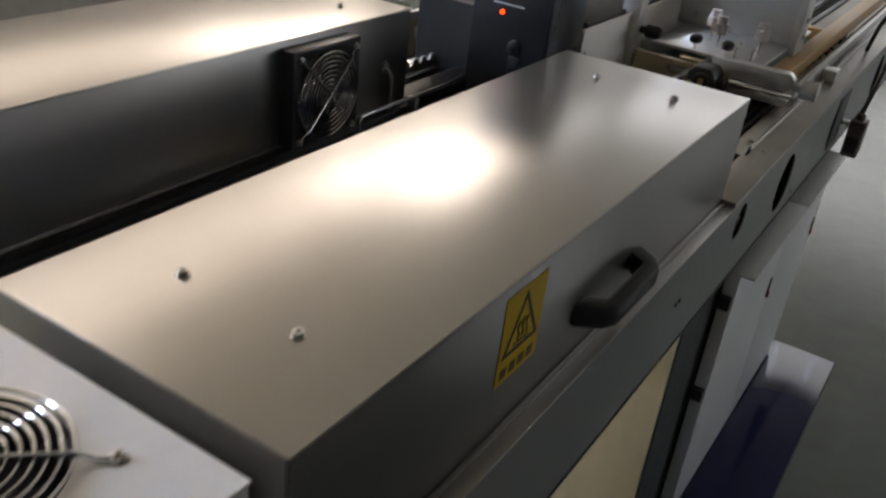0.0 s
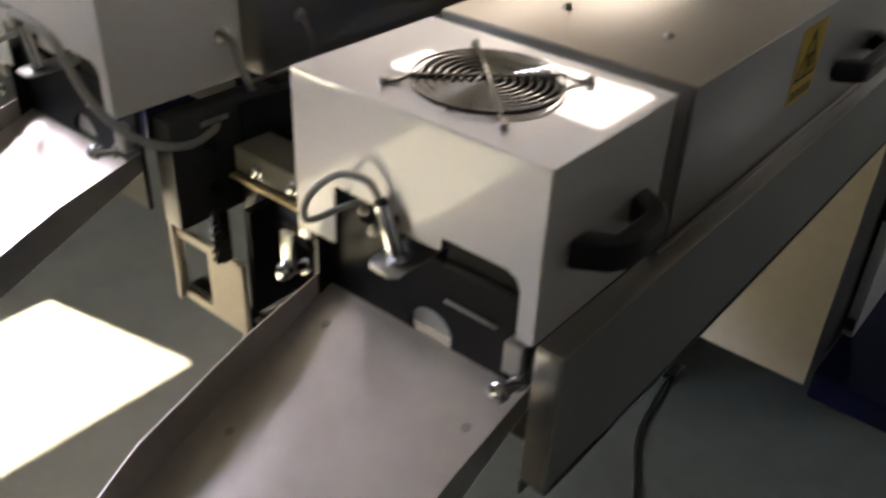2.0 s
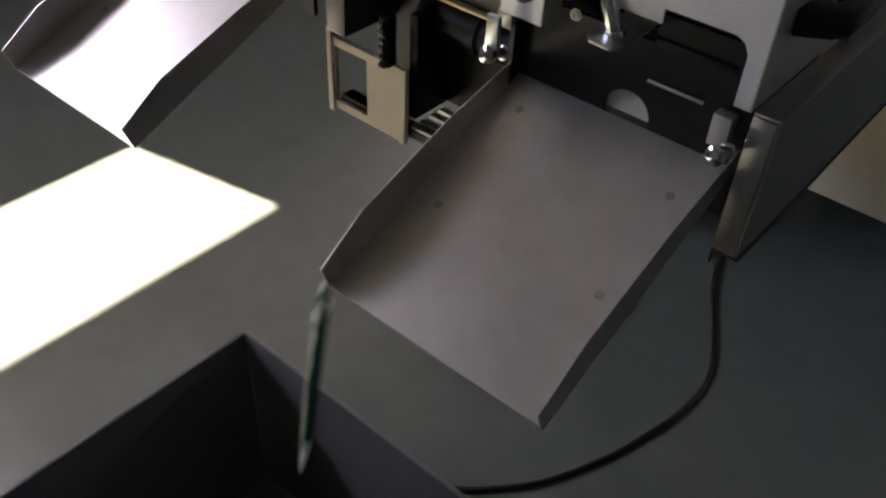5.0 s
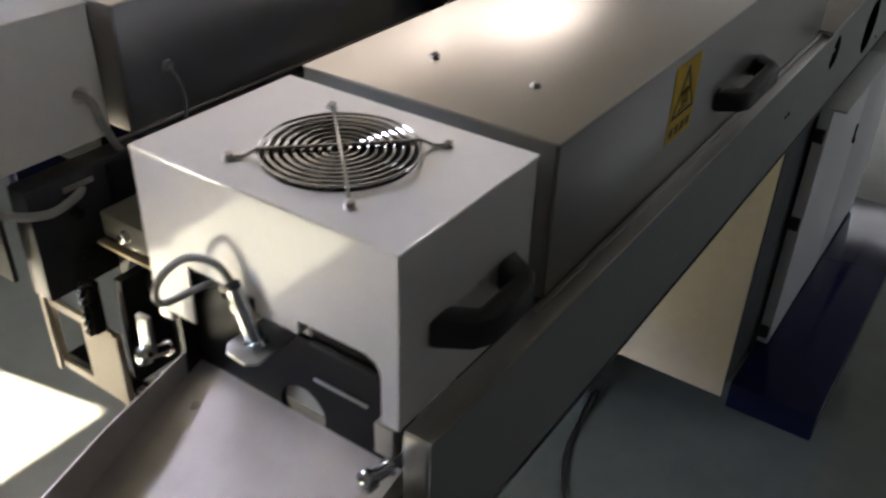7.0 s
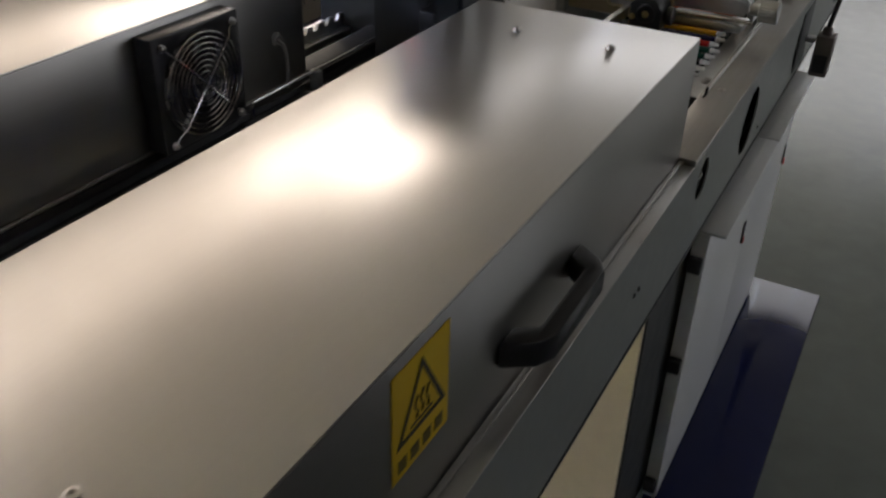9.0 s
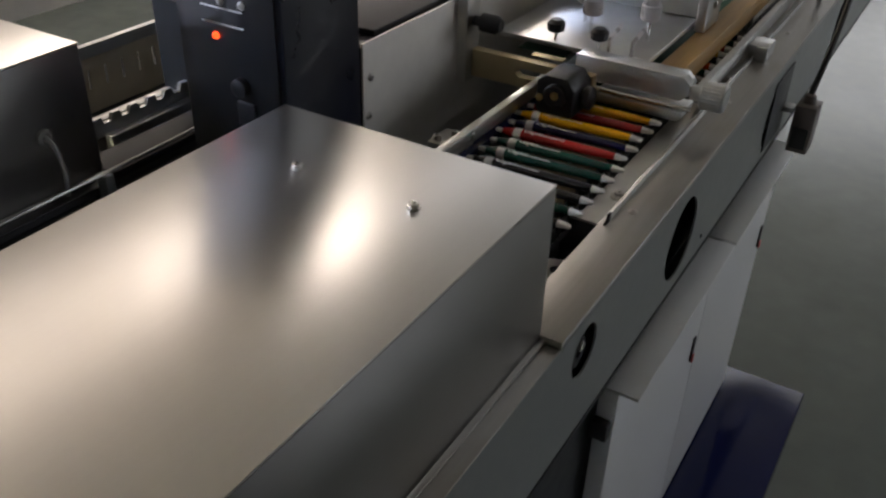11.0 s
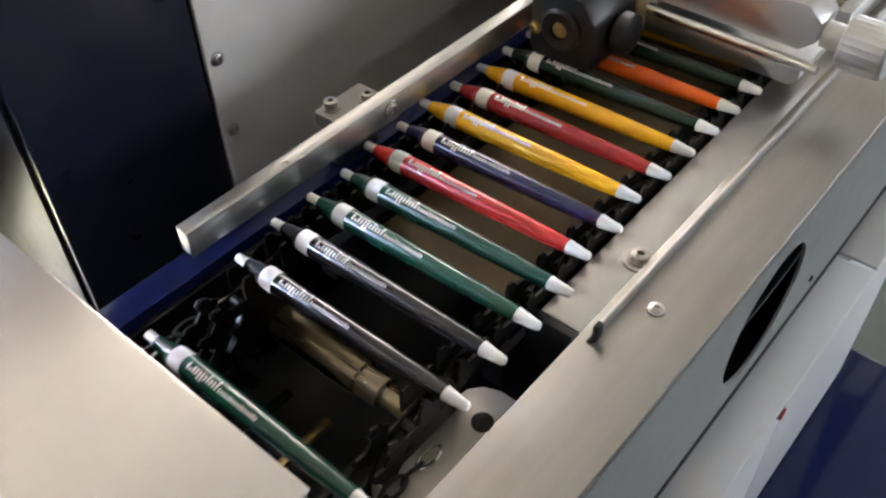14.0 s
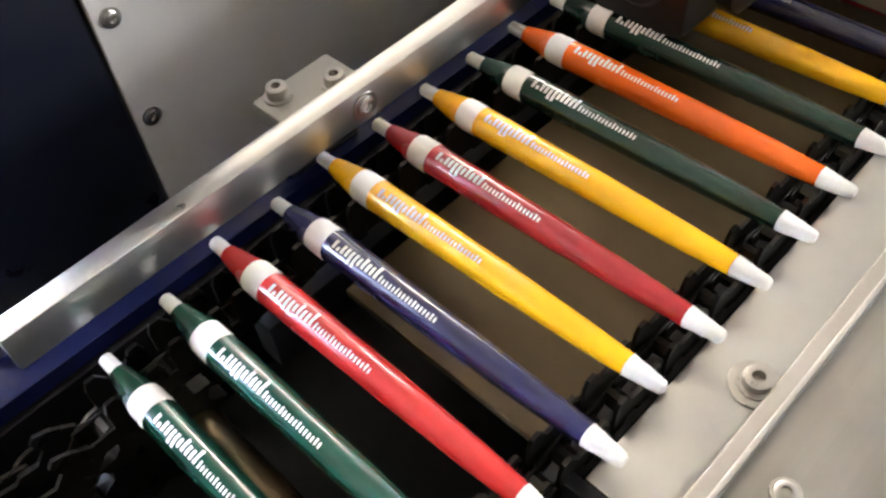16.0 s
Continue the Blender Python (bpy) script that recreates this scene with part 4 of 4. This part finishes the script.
def pen_meshes():
    ax = (1, 0, 0)
    out = {}
    out["button"] = mesh_of("button", lathe([(0, 0.0019), (0.0006, 0.0025), (0.0085, 0.0027)], (0, 0, 0), ax, 14), PEN_WHITE)
    out["sleeve"] = lathe([(0.0081, 0.0029)] + [(s, radius(s)) for s in (0.0085, 0.011, 0.014, 0.018, 0.0224)], (0, 0, 0), ax, 18)
    out["band"] = mesh_of("band", lathe([(0.02245, radius(0.0225) + 0.0001), (0.0235, 0.0060), (0.031, 0.0061), (0.0312, radius(0.031))], (0, 0, 0), ax, 18), PEN_WHITE)
    out["barrel"] = lathe([(s, radius(s)) for s in (0.0313, 0.04, 0.05, 0.065, 0.08, 0.09, 0.105, 0.12, 0.1275, 0.1375)], (0, 0, 0), ax, 18)
    out["tip"] = mesh_of("tip", lathe([(0.1376, 0.0038), (0.138, 0.0037), (0.149, 0.0024), (PEN_L, 0.0016)], (0, 0, 0), ax, 14), PEN_WHITE)
    bold = bmesh.new()
    c, tall = -0.28, 0.27
    s = 0.0350
    for up, down in ((0, 0), (-0.3, 0), (0, 0), (0, 0), (0, 0.24), (0, 0.24), (-0.05, 0), (0.16, 0), (0, 0), (0, 0), (0.26, 0)):
        patch(bold, s, s + 0.00125, c - tall - down, c + tall + up)
        s += 0.00195
    fine = bmesh.new()
    s += 0.0004
    for k in range(17):
        patch(fine, s, s + 0.0008, c - tall, c - tall + (0.32 if k % 5 else 0.40))
        s += 0.0015
    out["imprint"] = mesh_of("imprint", bold, PRINT)
    out["small_imprint"] = mesh_of("small_imprint", fine, PRINT)
    return out


PENS = pen_meshes()
SLEEVE, BARREL = {}, {}
for colour, mat in PEN_COLOURS.items():
    SLEEVE[colour] = mesh_of("sleeve", PENS["sleeve"].copy(), mat)
    BARREL[colour] = mesh_of("barrel", PENS["barrel"].copy(), mat)


def pen(colour, note, group="pens on the conveyor"):
    t = thing("pen", colour + " plastic pen with white tip and print, " + note, "pen", group)
    for name, m in (("button", PENS["button"]), ("sleeve", SLEEVE[colour]), ("band", PENS["band"]), ("barrel", BARREL[colour]), ("tip", PENS["tip"]), ("imprint", PENS["imprint"]), ("small_imprint", PENS["small_imprint"])):
        o = new(name, m)
        o.parent = t
        if name.endswith("imprint"):
            tagged(o, kind="stuff")
    return t


FORK = [(-0.011, -0.014), (0.011, -0.014), (0.011, -0.004), (0.0095, 0.0), (0.0062, 0.0), (0.003, -0.0052), (-0.003, -0.0052), (-0.0062, 0.0), (-0.0095, 0.0), (-0.011, -0.004)]


def link_meshes():
    """The pieces of one pitch of chain, about its own centre: link plate, roller and forked pen rest."""
    plate = mesh_of("link_plate", box(-0.0005, 0.0005, -0.0095, 0.0095, -0.004, 0.004, 0.0003, 1), OILY)
    roller = mesh_of("roller", lathe([(-0.004, 0.0036), (0.004, 0.0036)], (0, 0, 0), (1, 0, 0), 10), OILY)
    rest = mesh_of("pen_rest", prism(FORK, "x", -0.0007, 0.0007), OILY)
    out = []
    for x in (-0.178, -0.062):
        for k in (0, 1):
            for o in (-0.004, 0.004):
                out.append((plate, (x + o + (0.0012 if k else 0), -0.0127 * k, -0.0175)))
            out.append((roller, (x, -0.0127 * k, -0.0175)))
        out += [(rest, (x - 0.0055, 0, 0)), (rest, (x + 0.0059, 0, 0))]
    return out


LINKS = link_meshes()
PITCH = 0.0254
Z_PEN = 0.959


SPROCKET = (0.9068, 0.9105)


def slot_pose(k):
    """Place of the conveyor's slot k (it may lie between two): past the last flat one it turns round the sprocket."""
    if k >= -1:
        return pose(0, 0.9322 + PITCH * k, Z_PEN - (0.004 if k < -0.5 else 0.0))
    a = (-1 - k) * PITCH / 0.0295
    r = Z_PEN - SPROCKET[1]
    return Matrix.Translation((0, *SPROCKET)) @ Matrix.Rotation(a, 4, "X") @ Matrix.Translation((0, 0, r))


def steps(t):
    """How many slots the conveyor has moved on by t seconds."""
    n = math.floor(t - 0.17)
    f = min(1.0, max(0.0, (t - 0.17 - n) / 0.27))
    return n + f * f * (3 - 2 * f)


TIMES = sorted({0.0, 16.0} | {n + f for n in range(16) for f in (0.16, 0.24, 0.31, 0.38, 0.45, 0.8)})


def pen_pose(k, dx, t):
    """A pen rides its slot to the last flat one, then is handed over and carried on into the oven."""
    n = k - steps(t)
    if n >= -1:
        return pose(-0.191 + dx, 0.9322 + PITCH * n, Z_PEN - 0.006 * max(0.0, min(1.0, -n)), 0, -2.2, 0)
    gone = t - (k + 0.17 + 1)
    return pose(-0.191 + dx, max(0.30, 0.9068 - 0.07 * gone), Z_PEN - 0.006 - min(0.007, 0.03 * gone), 0, -1.5, 0)


def conveyor_motion():
    row = (("black", 0.003), ("green", 0.003), ("black", 0.003), ("black", 0.003), ("green", 0.003), ("green", 0.003), ("red", -0.004), ("navy", -0.002), ("yellow", -0.007), ("dark red", -0.004), ("yellow", -0.004), ("dark green", -0.003), ("orange", -0.003), ("dark green", -0.002), ("yellow", -0.004), ("navy", -0.002), ("dark red", -0.004), ("green", 0.002), ("orange", 0.0), ("black", 0.002), ("yellow", -0.004), ("red", -0.003), ("green", 0.002), ("navy", 0.0))
    for k in range(-3, 40):
        seg = thing("chain_segment", "oily black chain segment with forked pen rests", "conveyor chain", "conveyor chain segments")
        for m, at in LINKS:
            o = new(m.name.split(".")[0], m)
            o.parent = seg
            o.location = at
        walk(seg, [(t, slot_pose(max(-3.4, k - steps(t)))) for t in TIMES])
    for i, (c, dx) in enumerate(row):
        walk(pen(c, "across the conveyor"), [(t, pen_pose(11 + i, dx, t)) for t in TIMES])


def tray_z(y):
    return 0.866 + 0.43 * (y + 0.188) + 0.0065


def falling(colour, t0, x_a, x_b, yaw0, yaw1, dur=0.6):
    """A pen that drops on the tray, slides down it and falls into the bin."""
    p = pen(colour, "on the tray", "pens leaving the tray")
    tilt = 23.3

    def lie(x, y, z, yaw, drop=0.0):
        return Matrix.Translation((x, y, z)) @ Matrix.Rotation(radians(tilt + drop), 4, "X") @ Matrix.Rotation(radians(yaw), 4, "Z") @ Matrix.Translation((-PEN_L / 2, 0, 0))
    rows = [(0.0, lie(-0.11, -0.075, 0.93, 0)), (t0 - 0.1, lie(-0.11, -0.075, 0.93, 0))]
    for f in (0.0, 0.15, 0.3, 0.45, 0.6):
        u = f / 0.6
        y = -0.17 - 0.21 * u
        rows.append((t0 + u * dur, lie(x_a + (x_b - x_a) * u, y, tray_z(y), yaw0 + (yaw1 - yaw0) * u)))
    rows.append((t0 + dur + 0.10, lie(x_b - 0.01, -0.47, tray_z(-0.395) - 0.09, yaw1 - 5, 30)))
    rows.append((t0 + dur + 0.25, lie(x_b - 0.02, -0.54, 0.30, yaw1 - 20, 10)))
    rest = Matrix.Translation((x_b - 0.03, -0.58, 0.020)) @ Matrix.Rotation(radians(yaw1 - 30), 4, "Z") @ Matrix.Translation((-PEN_L / 2, 0, 0))
    rows += [(t0 + dur + 0.4, rest), (16.0, rest)]
    walk(p, rows)


def motions():
    conveyor_motion()
    falling("black", 2.55, -0.065, -0.205, -55, -60, 0.45)
    falling("dark red", 3.45, -0.10, -0.17, -45, -70)
    falling("green", 4.35, -0.10, -0.19, -50, -60)
    falling("black", 5.14, -0.10, -0.16, -50, -20, 0.30)
    falling("black", 6.46, -0.07, -0.13, -42, -70, 0.45)
    falling("yellow", 7.15, -0.10, -0.17, -50, -80)


for i, (c, x, y, a) in enumerate((("green", -0.45, -0.42, 20), ("black", -0.40, -0.5, 75), ("navy", -0.33, -0.44, 130), ("yellow", -0.5, -0.62, 50), ("red", -0.28, -0.62, 10))):
    p = pen(c, "lying in the bin", "pens in the bin")
    p.matrix_world = pose(x, y, 0.0185, 0, 0, a)

motions()
